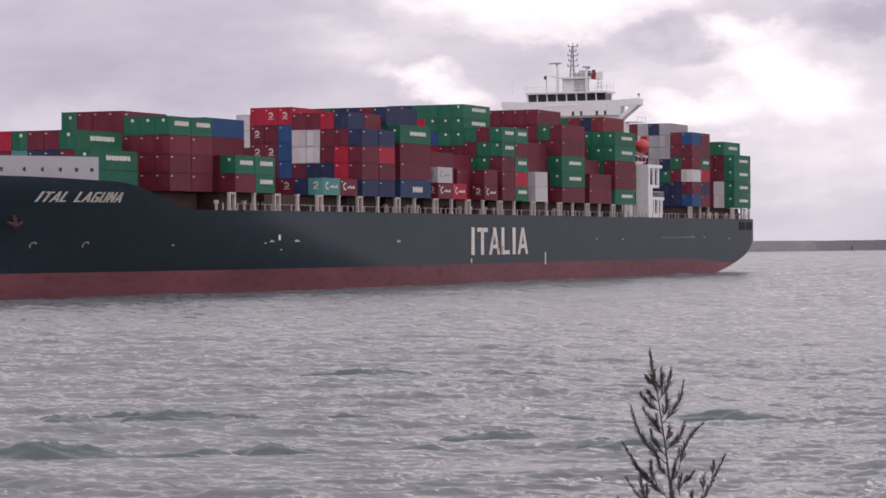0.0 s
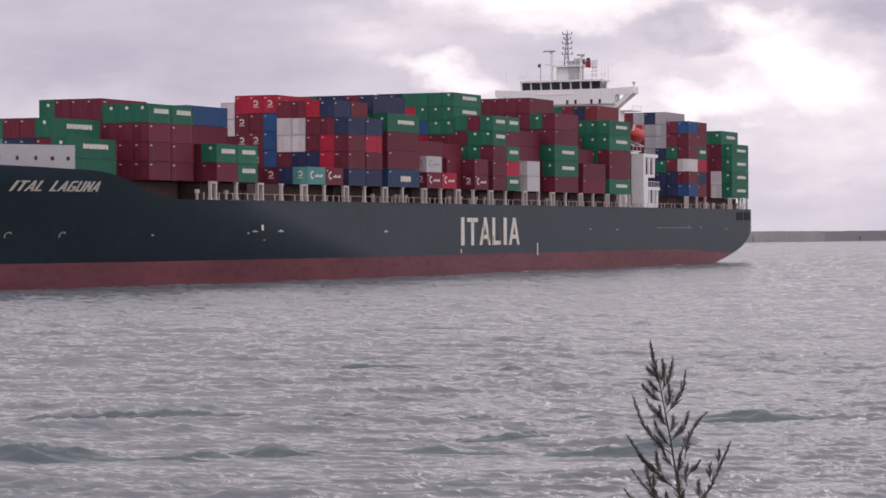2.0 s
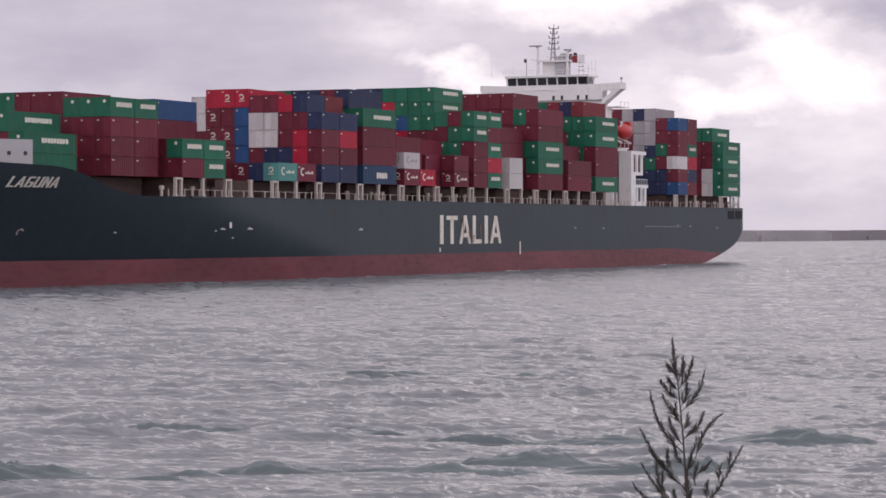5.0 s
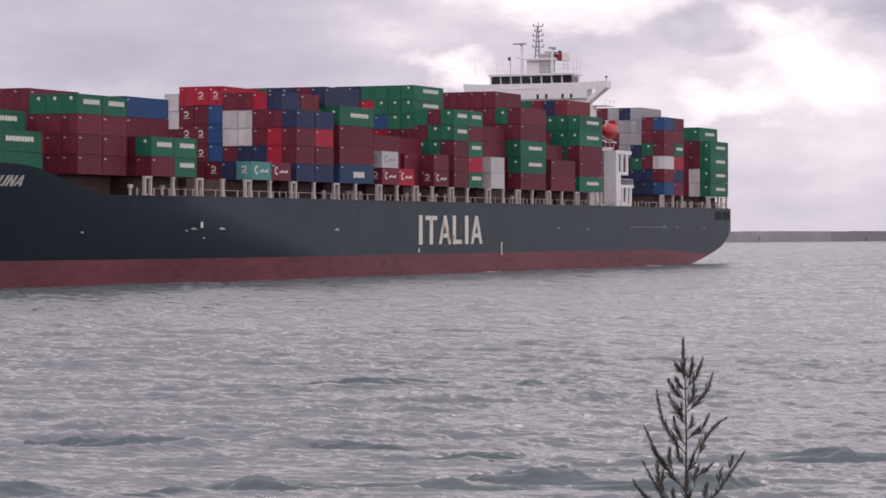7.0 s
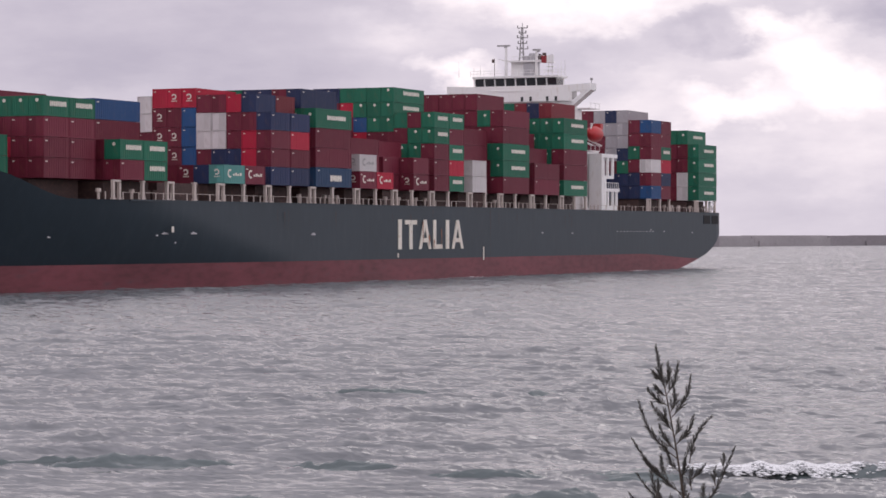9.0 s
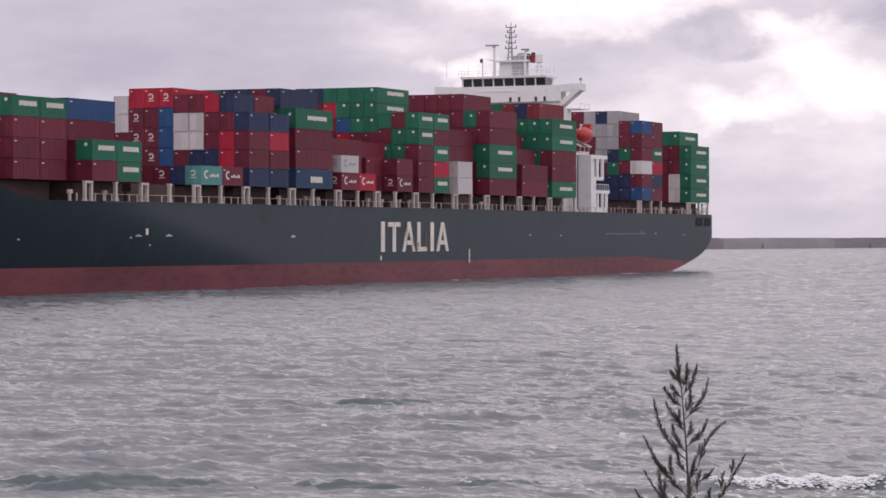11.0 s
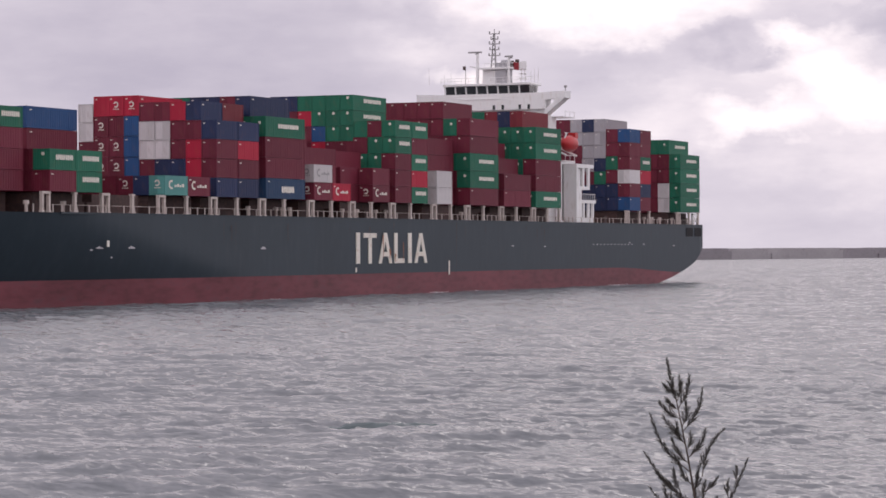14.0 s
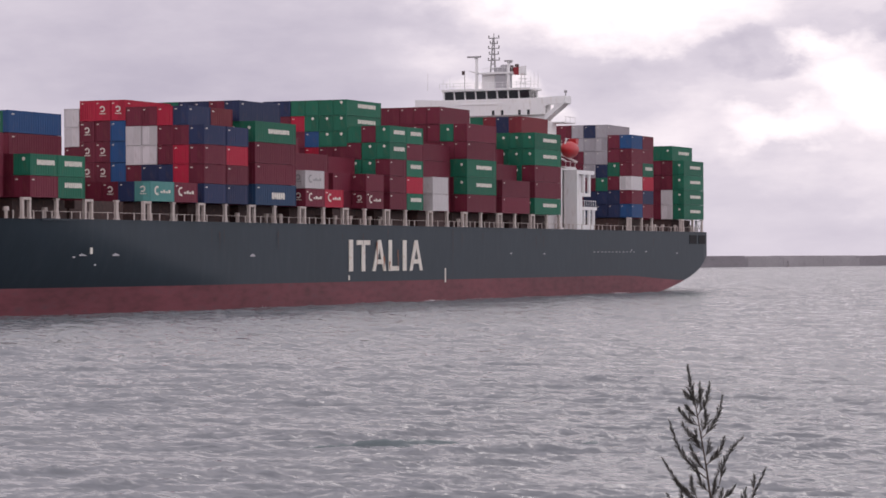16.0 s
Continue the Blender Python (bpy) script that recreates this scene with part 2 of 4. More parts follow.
# ---- swells that rise as they run in to the shore ----
def build_swell(length, height, seed, foam):
    """One rolling crest: a long ridge, steeper to the shore side, sinking into the sea all round."""
    v, f, nx, ny = [], [], 64, 150
    for j in range(ny + 1):
        for i in range(nx + 1):
            a, b = -1 + 2.0 * i / nx, -1 + 2.0 * j / ny
            x, y = a * 3.0, b * length / 2
            top = max(0, 1 - b * b) ** 0.8 * max(0.0, 0.6 + 1.1 * noise.noise(Vector((seed, y * 0.25, 1))))
            lean = a + 0.15 + 0.10 * noise.noise(Vector((seed + 4, y * 0.18, 2)))
            ridge = math.exp(-(lean / (0.24 if lean < 0 else 0.5)) ** 2)
            chop = 1.9 * wave(x + 7 * seed, y)
            v.append((x, y, height * top * ridge + chop * min(1, ridge + 0.3) - 0.22 * (1 - min(1, 1.3 * ridge * top)) - 0.3 * max(abs(a), abs(b)) ** 6))
    for j in range(ny):
        for i in range(nx):
            k = j * (nx + 1) + i
            f.append((k, k + 1, k + nx + 2, k + nx + 1))
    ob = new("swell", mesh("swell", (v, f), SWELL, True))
    tagged(ob, "green-grey swell crest rolling in to the shore", "wave", "swells running ashore")
    if foam:
        rnd, o = random.Random(seed), ([], [])
        for i in range(5200):
            y = rnd.gauss(0.4, 1.25)
            b = 2 * y / length
            clump = noise.noise(Vector((y * 0.9, 0, seed)))
            if abs(b) > 0.9 or clump < rnd.uniform(-0.45, 0.25) - 0.08 * max(0, 1 - abs(y)):
                continue
            x = -0.35 + rnd.gauss(0, 0.32) - 0.5 * max(0, clump)
            z = height * max(0, 1 - b * b) ** 0.8 * 0.75 * math.exp(-((x / 3.0 + 0.15) / 0.26) ** 2)
            r = rnd.uniform(0.02, 0.06)
            crown = max(0.0, noise.noise(Vector((y * 1.6, 4.0, seed))) + 0.15)
            c = Vector((x, y, z + rnd.uniform(-0.06, 0.03 + 0.28 * crown)))
            n0 = len(o[0])
            o[0].extend([tuple(c + Vector((r * dx, rnd.uniform(1, 3) * r * dy, 0.8 * r * dz))) for dx, dy, dz in
                         ((1, 0, 0), (-1, 0, 0), (0, 1, 0), (0, -1, 0), (0, 0, 1), (0, 0, -1))])
            o[1].extend([(n0 + p, n0 + q, n0 + s) for p, q, s in ((0, 2, 4), (2, 1, 4), (1, 3, 4), (3, 0, 4), (2, 0, 5), (1, 2, 5), (3, 1, 5), (0, 3, 5))])
        crest = tagged(part("foam", o, FOAM, ob, "white foam on the breaking crest"), kind="stuff")
        BREAKING.append(crest)
    return ob


BREAKING = []
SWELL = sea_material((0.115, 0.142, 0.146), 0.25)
FOAM = material("sea_foam", (0.78, 0.79, 0.80), 0.9, vary=0.08, scale=6)
# azimuth, distance at the start, heading of the crest's run, speed, length, height, seed, foam
SWELLS = [(23.6, 93.0, 2.4, 24, 0.27, 3, False), (31.8, 92.5, 2.6, 12, 0.32, 8, False), (21.9, 97.5, 2.8, 8, 0.33, 14, False),
          (18.4, 108.0, 2.9, 26, 0.48, 21, True), (28.5, 110.0, 2.9, 18, 0.24, 27, False), (23.0, 146.0, 2.8, 20, 0.18, 33, False)]
swells = []
for az, d, speed, length, height, seed, foam in SWELLS:
    swells.append((build_swell(length, height, seed, foam), az, d, speed))


# ---- breakwater on the far side of the harbour mouth ----
def polar(az, d, z=0.0):
    return (d * math.cos(radians(az)), d * math.sin(radians(az)), z)


def build_breakwater():
    root = tagged(new("breakwater"), "long grey concrete breakwater across the harbour mouth", "breakwater", kind="structure")
    p, q = Vector(polar(24.0, 1250)), Vector(polar(8.0, 2150))
    way = (q - p).normalized()
    turn = math.atan2(way.y, way.x)
    root.matrix_basis = pose(p.x, p.y, 0, 0, 0, math.degrees(turn))
    length, out, x, k = (q - p).length, ([], []), 0.0, 0
    pieces = []
    while x < length:
        w = 34 + 22 * random.random()
        top = 6.3 + random.choice((-0.15, 0, 0, 0.15))
        o = ([], [])
        box(o, x, 0, -3, x + w - 0.25, 9, top - 1.4)
        box(o, x + 0.3, 2.2, top - 1.4, x + w - 0.4, 9, top)
        part("wall_block", o, STONE_PALE if k in (5, 6, 7, 11) else STONE, root)
        if k % 3 == 0:
            o = ([], [])
            box(o, x + 4, -1.2, -3, x + w * 0.8, -0.02, 2.2 + random.random())
            part("footing", o, STONE if k % 2 else STONE_PALE, root)
        x, k = x + w, k + 1


build_breakwater()


# ---- sky beyond: drifting cloud ----
def cloud_material():
    m = bpy.data.materials.new("drifting_cloud")
    m.use_nodes = True
    n, l = m.node_tree.nodes, m.node_tree.links
    n.remove(n["Principled BSDF"])
    em = n.new("ShaderNodeEmission")
    l.new(em.outputs[0], n["Material Output"].inputs["Surface"])
    uv = n.new("ShaderNodeUVMap")

    def noise_of(sx, sy, detail, off):
        mp, t = n.new("ShaderNodeMapping"), n.new("ShaderNodeTexNoise")
        mp.inputs["Scale"].default_value, mp.inputs["Location"].default_value = (sx, sy, 1), (off, off * 0.7, off)
        t.inputs["Scale"].default_value, t.inputs["Detail"].default_value, t.inputs["Roughness"].default_value = 1.0, detail, 0.55
        l.new(uv.outputs[0], mp.inputs["Vector"])
        l.new(mp.outputs[0], t.inputs["Vector"])
        return t

    def math_node(op, a, b):
        t = n.new("ShaderNodeMath")
        t.operation = op
        for i, x in enumerate((a, b)):
            if isinstance(x, (int, float)):
                t.inputs[i].default_value = x
            else:
                l.new(x, t.inputs[i])
        return t.outputs[0]

    # warp the sheet so that the cloud edges billow
    warp = noise_of(0.7, 1.1, 8, 3.0)
    sub, sc, addv = n.new("ShaderNodeVectorMath"), n.new("ShaderNodeVectorMath"), n.new("ShaderNodeVectorMath")
    sub.operation, sc.operation, addv.operation = "SUBTRACT", "SCALE", "ADD"
    sub.inputs[1].default_value = (0.5, 0.5, 0.5)
    sc.inputs["Scale"].default_value = 2.0
    l.new(warp.outputs["Color"], sub.inputs[0])
    l.new(sub.outputs[0], sc.inputs[0])
    l.new(uv.outputs[0], addv.inputs[0])
    l.new(sc.outputs[0], addv.inputs[1])

    def mass(az, el, w, h, gain, power=1.0):
        """A soft cloud mass, w by h degrees in half width."""
        mp, gr = n.new("ShaderNodeMapping"), n.new("ShaderNodeTexGradient")
        mp.vector_type = "POINT"
        mp.inputs["Location"].default_value = (-az / w, -el / h, 0)
        mp.inputs["Scale"].default_value = (1 / w, 1 / h, 0)
        gr.gradient_type = "SPHERICAL"
        l.new(addv.outputs[0], mp.inputs["Vector"])
        l.new(mp.outputs[0], gr.inputs["Vector"])
        x = gr.outputs["Fac"]
        if power != 1.0:
            x = math_node("POWER", x, power)
        return math_node("MULTIPLY", x, gain)

    total = math_node("ADD", 0.48, 0.0)
    for piece in CLOUDS:
        total = math_node("ADD", total, mass(*piece))
    fine = noise_of(0.55, 1.5, 10, 1.5)
    wide = noise_of(0.2, 0.7, 6, 5.5)
    total = math_node("ADD", total, math_node("MULTIPLY", math_node("SUBTRACT", fine.outputs["Fac"], 0.5), 0.30))
    total = math_node("ADD", total, math_node("MULTIPLY", math_node("SUBTRACT", wide.outputs["Fac"], 0.5), 0.32))
    rp = n.new("ShaderNodeValToRGB")
    el = rp.color_ramp.elements
    el[0].position, el[0].color = 0.22, (0.52, 0.485, 0.575, 1)
    el[1].position, el[1].color = 1.0, (1.20, 1.10, 1.10, 1)
    mid = el.new(0.55)
    mid.color = (0.72, 0.67, 0.74, 1)
    l.new(total, rp.inputs["Fac"])
    l.new(rp.outputs["Color"], em.inputs["Color"])
    return m


# bright breaks and grey banks: azimuth, elevation, half width, half height (degrees), gain
CLOUDS = [
    (22.0, 6.0, 4.4, 1.7, 0.85), (25.4, 4.3, 1.8, 0.9, 0.22), (24.2, 3.5, 1.4, 0.45, 0.50), (23.3, 3.2, 0.8, 0.35, 0.28), (18.2, 2.8, 1.6, 0.6, 0.46), (16.6, 4.0, 1.2, 1.0, 0.42),
    (17.5, 4.7, 0.9, 0.4, 0.40), (15.8, 3.2, 1.6, 0.8, 0.40), (15.2, 2.9, 4.8, 2.4, 0.20), (13.5, 1.8, 5.0, 1.8, 0.16), (20.5, 2.6, 2.4, 0.8, 0.18), (31.5, 2.6, 4.0, 0.6, 0.12),
    (21.2, 4.05, 1.9, 0.6, -0.18), (19.0, 4.5, 1.3, 0.4, -0.24), (18.0, 4.1, 0.9, 0.3, -0.26), (14.6, 5.0, 2.0, 0.7, -0.46), (30.0, 4.3, 5.0, 2.0, -0.12), (26.0, 5.2, 2.5, 0.7, -0.10),
    (20.0, 3.6, 5.5, 3.0, 0.16), (32.0, 3.6, 7.0, 4.0, -0.16), (20.0, 17.0, 60.0, 11.5, 0.55), (18.6, 6.4, 9.0, 2.2, 0.28),
]


def build_sky():
    v, f, uvs, nx, ny = [], [], [], 60, 20
    for j in range(ny + 1):
        for i in range(nx + 1):
            az, el = -16 + 80.0 * i / nx, -0.6 + 32.6 * j / ny
            d = 4700.0
            v.append((d * math.cos(radians(az)) * math.cos(radians(el)), d * math.sin(radians(az)) * math.cos(radians(el)), d * math.sin(radians(el))))
            uvs.append((az, el))
    for j in range(ny):
        for i in range(nx):
            b = j * (nx + 1) + i
            f.append((b, b + nx + 1, b + nx + 2, b + 1))
    me = mesh("backdrop", (v, f), cloud_material())
    layer = me.uv_layers.new(name="UVMap")
    for lp in me.loops:
        layer.data[lp.index].uv = uvs[lp.vertex_index]
    ob = new("backdrop", me)
    ob.location = (0, 0, 7.42)
    return tagged(ob, "overcast evening sky with drifting grey and bright cloud", "sky", kind="structure")


backdrop = build_sky()


# ---- container ship: its own x runs from bow (-243) to stern (58), y from the port side (0) to starboard (32.2) ----
BEAM, STERN, BOW, DECK_Z, TIER0, TIER = 32.2, 58.4, -243.0, 11.9, 14.5, 2.72
ROW = 2.5


def ease(a, b, x):
    t = min(1, max(0, (x - a) / (b - a)))
    return t * t * (3 - 2 * t)


def hull_top(x):
    return DECK_Z + 3.6 * (1 - ease(-221, -201, x)) + 0.6 * (1 - ease(-240, -216, x))


def half_breadth(x, z):
    """Half the hull's width: full amidships, fined towards the bow below and flared out above."""
    h = min(1, max(0, z / 15))
    fore_end = -234 - 8 * h ** 1.3
    fore_start = -112 - 80 * h ** 0.7
    s = min(1, max(0, (x - fore_end) / (fore_start - fore_end)))
    return BEAM / 2 * (1 - (1 - s) ** (1.6 + 0.4 * h)) ** (0.82 - 0.3 * h)


def stern_lift(x):
    """Height of the counter's underside above the water towards the stern."""
    t = (x - 29.5) / 29.0
    return (x - 29.5) * 0.35 if t < 0 else 4.9 * t ** 1.25 + 2.4 * t ** 9


def loft(z_of, levels, x0, x1, n):
    """A strip of the hull's skin, both sides, between height functions."""
    v, f = [], []
    xs = [x0 + (x1 - x0) * i / n for i in range(n + 1)]
    m = len(levels)
    for x in xs:
        for side in (-1, 1):
            for k in levels:
                z = z_of(x, k)
                v.append((x, BEAM / 2 + side * half_breadth(x, z), z))
    for i in range(n):
        for s in (0, 1):
            for k in range(m - 1):
                a = i * 2 * m + s * m + k
                b = a + 2 * m
                f.append((a, b, b + 1, a + 1) if s == 0 else (a, a + 1, b + 1, b))
    return v, f, xs, m


def build_hull(ship):
    def band(x):
        """Top of the red paint, falling away under the counter."""
        return 3.35 - 1.2 * ease(6, 46, x)

    v, f, xs, m = loft(lambda x, k: max(stern_lift(x), band(x)) + (hull_top(x) - max(stern_lift(x), band(x))) * k, [i / 10 for i in range(11)], BOW, STERN, 150)
    last = len(xs) - 1
    a = last * 2 * m
    for k in range(m - 1):
        f.append((a + k, a + m + k, a + m + k + 1, a + k + 1))
    hull = part("hull", (v, f), HULL, ship, "dark blue-green steel hull, flared at the bow", True)
    v, f, xs, m = loft(lambda x, k: stern_lift(x) + max(0.0, band(x) - stern_lift(x)) * k, [i / 5 for i in range(6)], BOW, 44, 140)
    part("bottom_band", (v, f), BOOT, hull, "weathered red antifouling band at the waterline", True)
    # underside of the counter
    v, f = [], []
    xs = [16 + (STERN - 16) * i / 24 for i in range(25)]
    for x in xs:
        z = stern_lift(x)
        for s in (-1, 0, 1):
            v.append((x, BEAM / 2 + s * half_breadth(x, z), z - (0.6 if s == 0 else 0)))
    for i in range(24):
        for s in (0, 1):
            f.append((i * 3 + s, i * 3 + s + 1, i * 3 + s + 4, i * 3 + s + 3))
    part("counter", (v, f), HULL, hull, "", True)
    # deck
    v, f = [], []
    xs = [BOW + 0.4 + (STERN - BOW - 0.4) * i / 100 for i in range(101)]
    for x in xs:
        z = hull_top(x) - 0.25
        v += [(x, BEAM / 2 - half_breadth(x, z) + 0.02, z), (x, BEAM / 2 + half_breadth(x, z) - 0.02, z)]
    f = [(2 * i, 2 * i + 2, 2 * i + 3, 2 * i + 1) for i in range(100)]
    part("deck", (v, f), DECK, ship)
    # rubbing edge along the deck
    o = ([], [])
    box(o, -190, -0.07, DECK_Z - 0.18, 58, 0.10, DECK_Z + 0.06)
    part("sheer_strake", o, HULL, hull)
    # hatch coamings
    o = ([], [])
    for bay, x0 in BAYS.items():
        side = 9.5 if bay == "C14" else 5.0 if bay == "C13" else 2.9
        o = ([], [])
        box(o, x0 + 0.4, side, DECK_Z - 0.3, x0 + 12.0, BEAM - side, TIER0 - 0.1)
        part("hatch_coaming", o, DARK, ship, "rusty dark hatch coaming")
    return hull


def letters(word, x0, x1, z0, z1, y_of, lean, hull, mat, name):
    """Block letters on the ship's side, each a raised plate of strokes."""
    strokes = {
        "I": [((0.5, 0), (0.5, 1))], "T": [((0.5, 0), (0.5, 0.92)), ((0, 0.91), (1, 0.91))], "L": [((0.15, 0), (0.15, 1)), ((0.15, 0.08), (0.95, 0.08))],
        "A": [((0.08, 0), (0.5, 1)), ((0.92, 0), (0.5, 1)), ((0.2, 0.3), (0.8, 0.3))],
        "G": [((0.15, 0.05), (0.15, 0.95)), ((0.15, 0.92), (0.9, 0.92)), ((0.15, 0.08), (0.9, 0.08)), ((0.87, 0.08), (0.87, 0.48)), ((0.5, 0.46), (0.87, 0.46))],
        "U": [((0.13, 0.05), (0.13, 1)), ((0.87, 0.05), (0.87, 1)), ((0.13, 0.08), (0.87, 0.08))],
        "N": [((0.13, 0), (0.13, 1)), ((0.87, 0), (0.87, 1)), ((0.13, 0.97), (0.87, 0.03))],
    }
    wide = {"I": 0.42, " ": 0.75, "L": 0.85}
    total = sum(wide.get(c, 1.0) + 0.22 for c in word) - 0.22
    unit, x, hgt = (x1 - x0) / total, x0, z1 - z0
    for c in word:
        w = wide.get(c, 1.0) * unit
        v, f = [], []
        for (ax, az), (bx, bz) in strokes.get(c, ()):
            half = 0.13 * unit if ax == bx else 0.11 * unit if az != bz else 0.075 * hgt
            if c == "I":
                half = 0.145 * unit
            d = (half, 0) if az != bz else (0, half)
            b = len(v)
            for dy in (0.06, -0.12):
                for px, pz, s in ((ax, az, -1), (bx, bz, -1), (bx, bz, 1), (ax, az, 1)):
                    X = x + px * w + s * d[0] + lean * (pz * hgt)
                    Z = z0 + pz * hgt + s * d[1]
                    v.append((X, y_of(X, Z) + dy - 0.01 * (dy < 0) * (len(v) // 8), Z))
            f += [(b + 4, b + 5, b + 6, b + 7), (b, b + 4, b + 7, b + 3), (b + 1, b + 2, b + 6, b + 5), (b, b + 1, b + 5, b + 4), (b + 3, b + 7, b + 6, b + 2)]
        if v:
            part(name, (v, f), mat, hull)
        x += w + 0.22 * unit


BAYS = {"A2": 44.3, "A1": 14.1, "C1": -34.3, "C2": -48.8, "C3": -63.4, "C4": -77.0, "C5": -92.8, "C6": -107.2, "C7": -121.0, "C8": -136.2,
        "C9": -150.4, "C10": -164.5, "C11": -178.6, "C12": -192.5, "C13": -206.8, "C14": -223.4}
# height of a tier: outer rows, inner rows
TIERS = {"A2": (3.0, 3.0), "A1": (2.67, 2.58), "C1": (2.89, 2.89), "C2": (2.85, 2.85), "C3": (2.94, 2.94), "C4": (2.75, 2.75), "C5": (2.62, 2.48),
         "C8": (2.96, 2.96), "C9": (2.67, 2.88), "C11": (2.9, 2.9), "C13": (2.60, 2.82)}


def build_container(length, letter, H):
    """One freight container: corner posts and rails standing proud of ribbed panels, two door leaves with locking bars."""
    L, W2 = length, 2.44
    tag, mat = PAINTS[letter][0], PAINT[letter]
    o = ([], [])
    box(o, 0.09, 0.05, 0.1, L - 0.05, W2 - 0.05, H - 0.06)
    for x in (0, L - 0.16):
        for y in (0, W2 - 0.16):
            box(o, x, y, 0, x + 0.16, y + 0.16, H)
    for y in (0.01, W2 - 0.11):
        box(o, 0.16, y, 0.02, L - 0.16, y + 0.10, 0.16)
        box(o, 0.16, y, H - 0.12, L - 0.16, y + 0.10, H - 0.01)
    for x in (0.01, L - 0.11):
        box(o, x, 0.16, 0.02, x + 0.1, W2 - 0.16, 0.16)
        box(o, x, 0.16, H - 0.12, x + 0.1, W2 - 0.16, H - 0.01)
    n = int(L / 0.56)
    for i in range(n):
        x = 0.3 + (L - 0.75) * i / n
        box(o, x, 0.022, 0.17, x + 0.26, 0.05, H - 0.13)
    thing = new("container", mesh(tag.replace(" ", "_") + "_container", o, mat))
    size = "forty-foot" if L > 8 else "twenty-foot"
    tagged(thing, f"{tag} {size} steel freight container stacked on the ship's deck", "container", "containers stacked on deck")
    for y in (0.19, 1.235):
        o = ([], [])
        box(o, 0.05, y, 0.18, 0.094, y + 1.015, H - 0.14)
        for dy in (0.3, 0.72):
            box(o, 0.012, y + dy, 0.2, 0.06, y + dy + 0.045, H - 0.16)
        part("door", o, mat, thing)
    if letter in "RNBLOSH":
        o = ([], [])
        box(o, -0.006, 1.85, H - 0.50, 0.1, 2.15, H - 0.38)
        part("id_plate", o, LETTER, thing)
        o = ([], [])
        box(o, L * 0.06, -0.006, H - 0.56, L * 0.06 + 0.5, 0.05, H - 0.42)
        part("id_plate", o, LETTER, thing)
    return thing


def mark_side(o, L, z=1.62, h=0.66, k=9, a=0.32, b=0.84):
    """A white lettered band on a container's long side, drawn as a row of plain blocks."""
    if L < 8:
        a, b = a - 0.08, b + 0.05
    x, w = L * a, L * (b - a) / k
    for i in range(k):
        cut = 0.16 * h if i % 3 == 1 else 0.0
        box(o, x + i * w, -0.012, z - h / 2, x + i * w + w * 0.42, 0.02, z + h / 2)
        box(o, x + i * w + w * 0.42, -0.012, z - h / 2 + cut, x + i * w + w * 0.84, 0.02, z + h / 2 - 0.12 * h)


def disc(o, x, y, z, r):
    v, f = o
    b = len(v)
    for dx in (0.03, -0.015):
        v += [(x + dx, y + r * math.cos(0.7854 * i), z + r * math.sin(0.7854 * i)) for i in range(8)]
    f += [tuple(b + 8 + i for i in range(8))] + [(b + i, b + (i + 1) % 8, b + 8 + (i + 1) % 8, b + 8 + i) for i in range(8)]


def mark_logo(o, e, L):
    """A white open ring with a row of blocks beneath it on the end, and a larger one with blocks beside it on the long side."""
    ve, fe = e
    for i in range(9):
        a0, a1 = radians(20 + 33 * i), radians(20 + 33 * (i + 1))
        b = len(ve)
        ve.extend([(0.0, 1.22 + r * math.cos(a), 1.62 + r * math.sin(a)) for a, r in ((a0, 0.44), (a1, 0.44), (a1, 0.24), (a0, 0.24))])
        fe.append((b, b + 1, b + 2, b + 3))
    for i in range(4):
        box(e, 0.0, 0.72 + 0.25 * i, 0.92, 0.04, 0.9 + 0.25 * i, 1.05)
    v, f = o
    for i in range(10):
        a0, a1 = radians(60 + 24 * i), radians(60 + 24 * (i + 1))
        b = len(v)
        for a, r in ((a0, 0.62), (a1, 0.62), (a1, 0.34), (a0, 0.34)):
            v.append((L * 0.28 + r * math.cos(a) * 1.2, -0.012, 1.42 + r * math.sin(a)))
        f.append((b, b + 1, b + 2, b + 3))
    for i in range(4):
        box(o, L * (0.42 + 0.11 * i), -0.012, 1.12, L * (0.42 + 0.11 * i) + 0.5, 0.02, 1.38 + 0.16 * (i % 2))


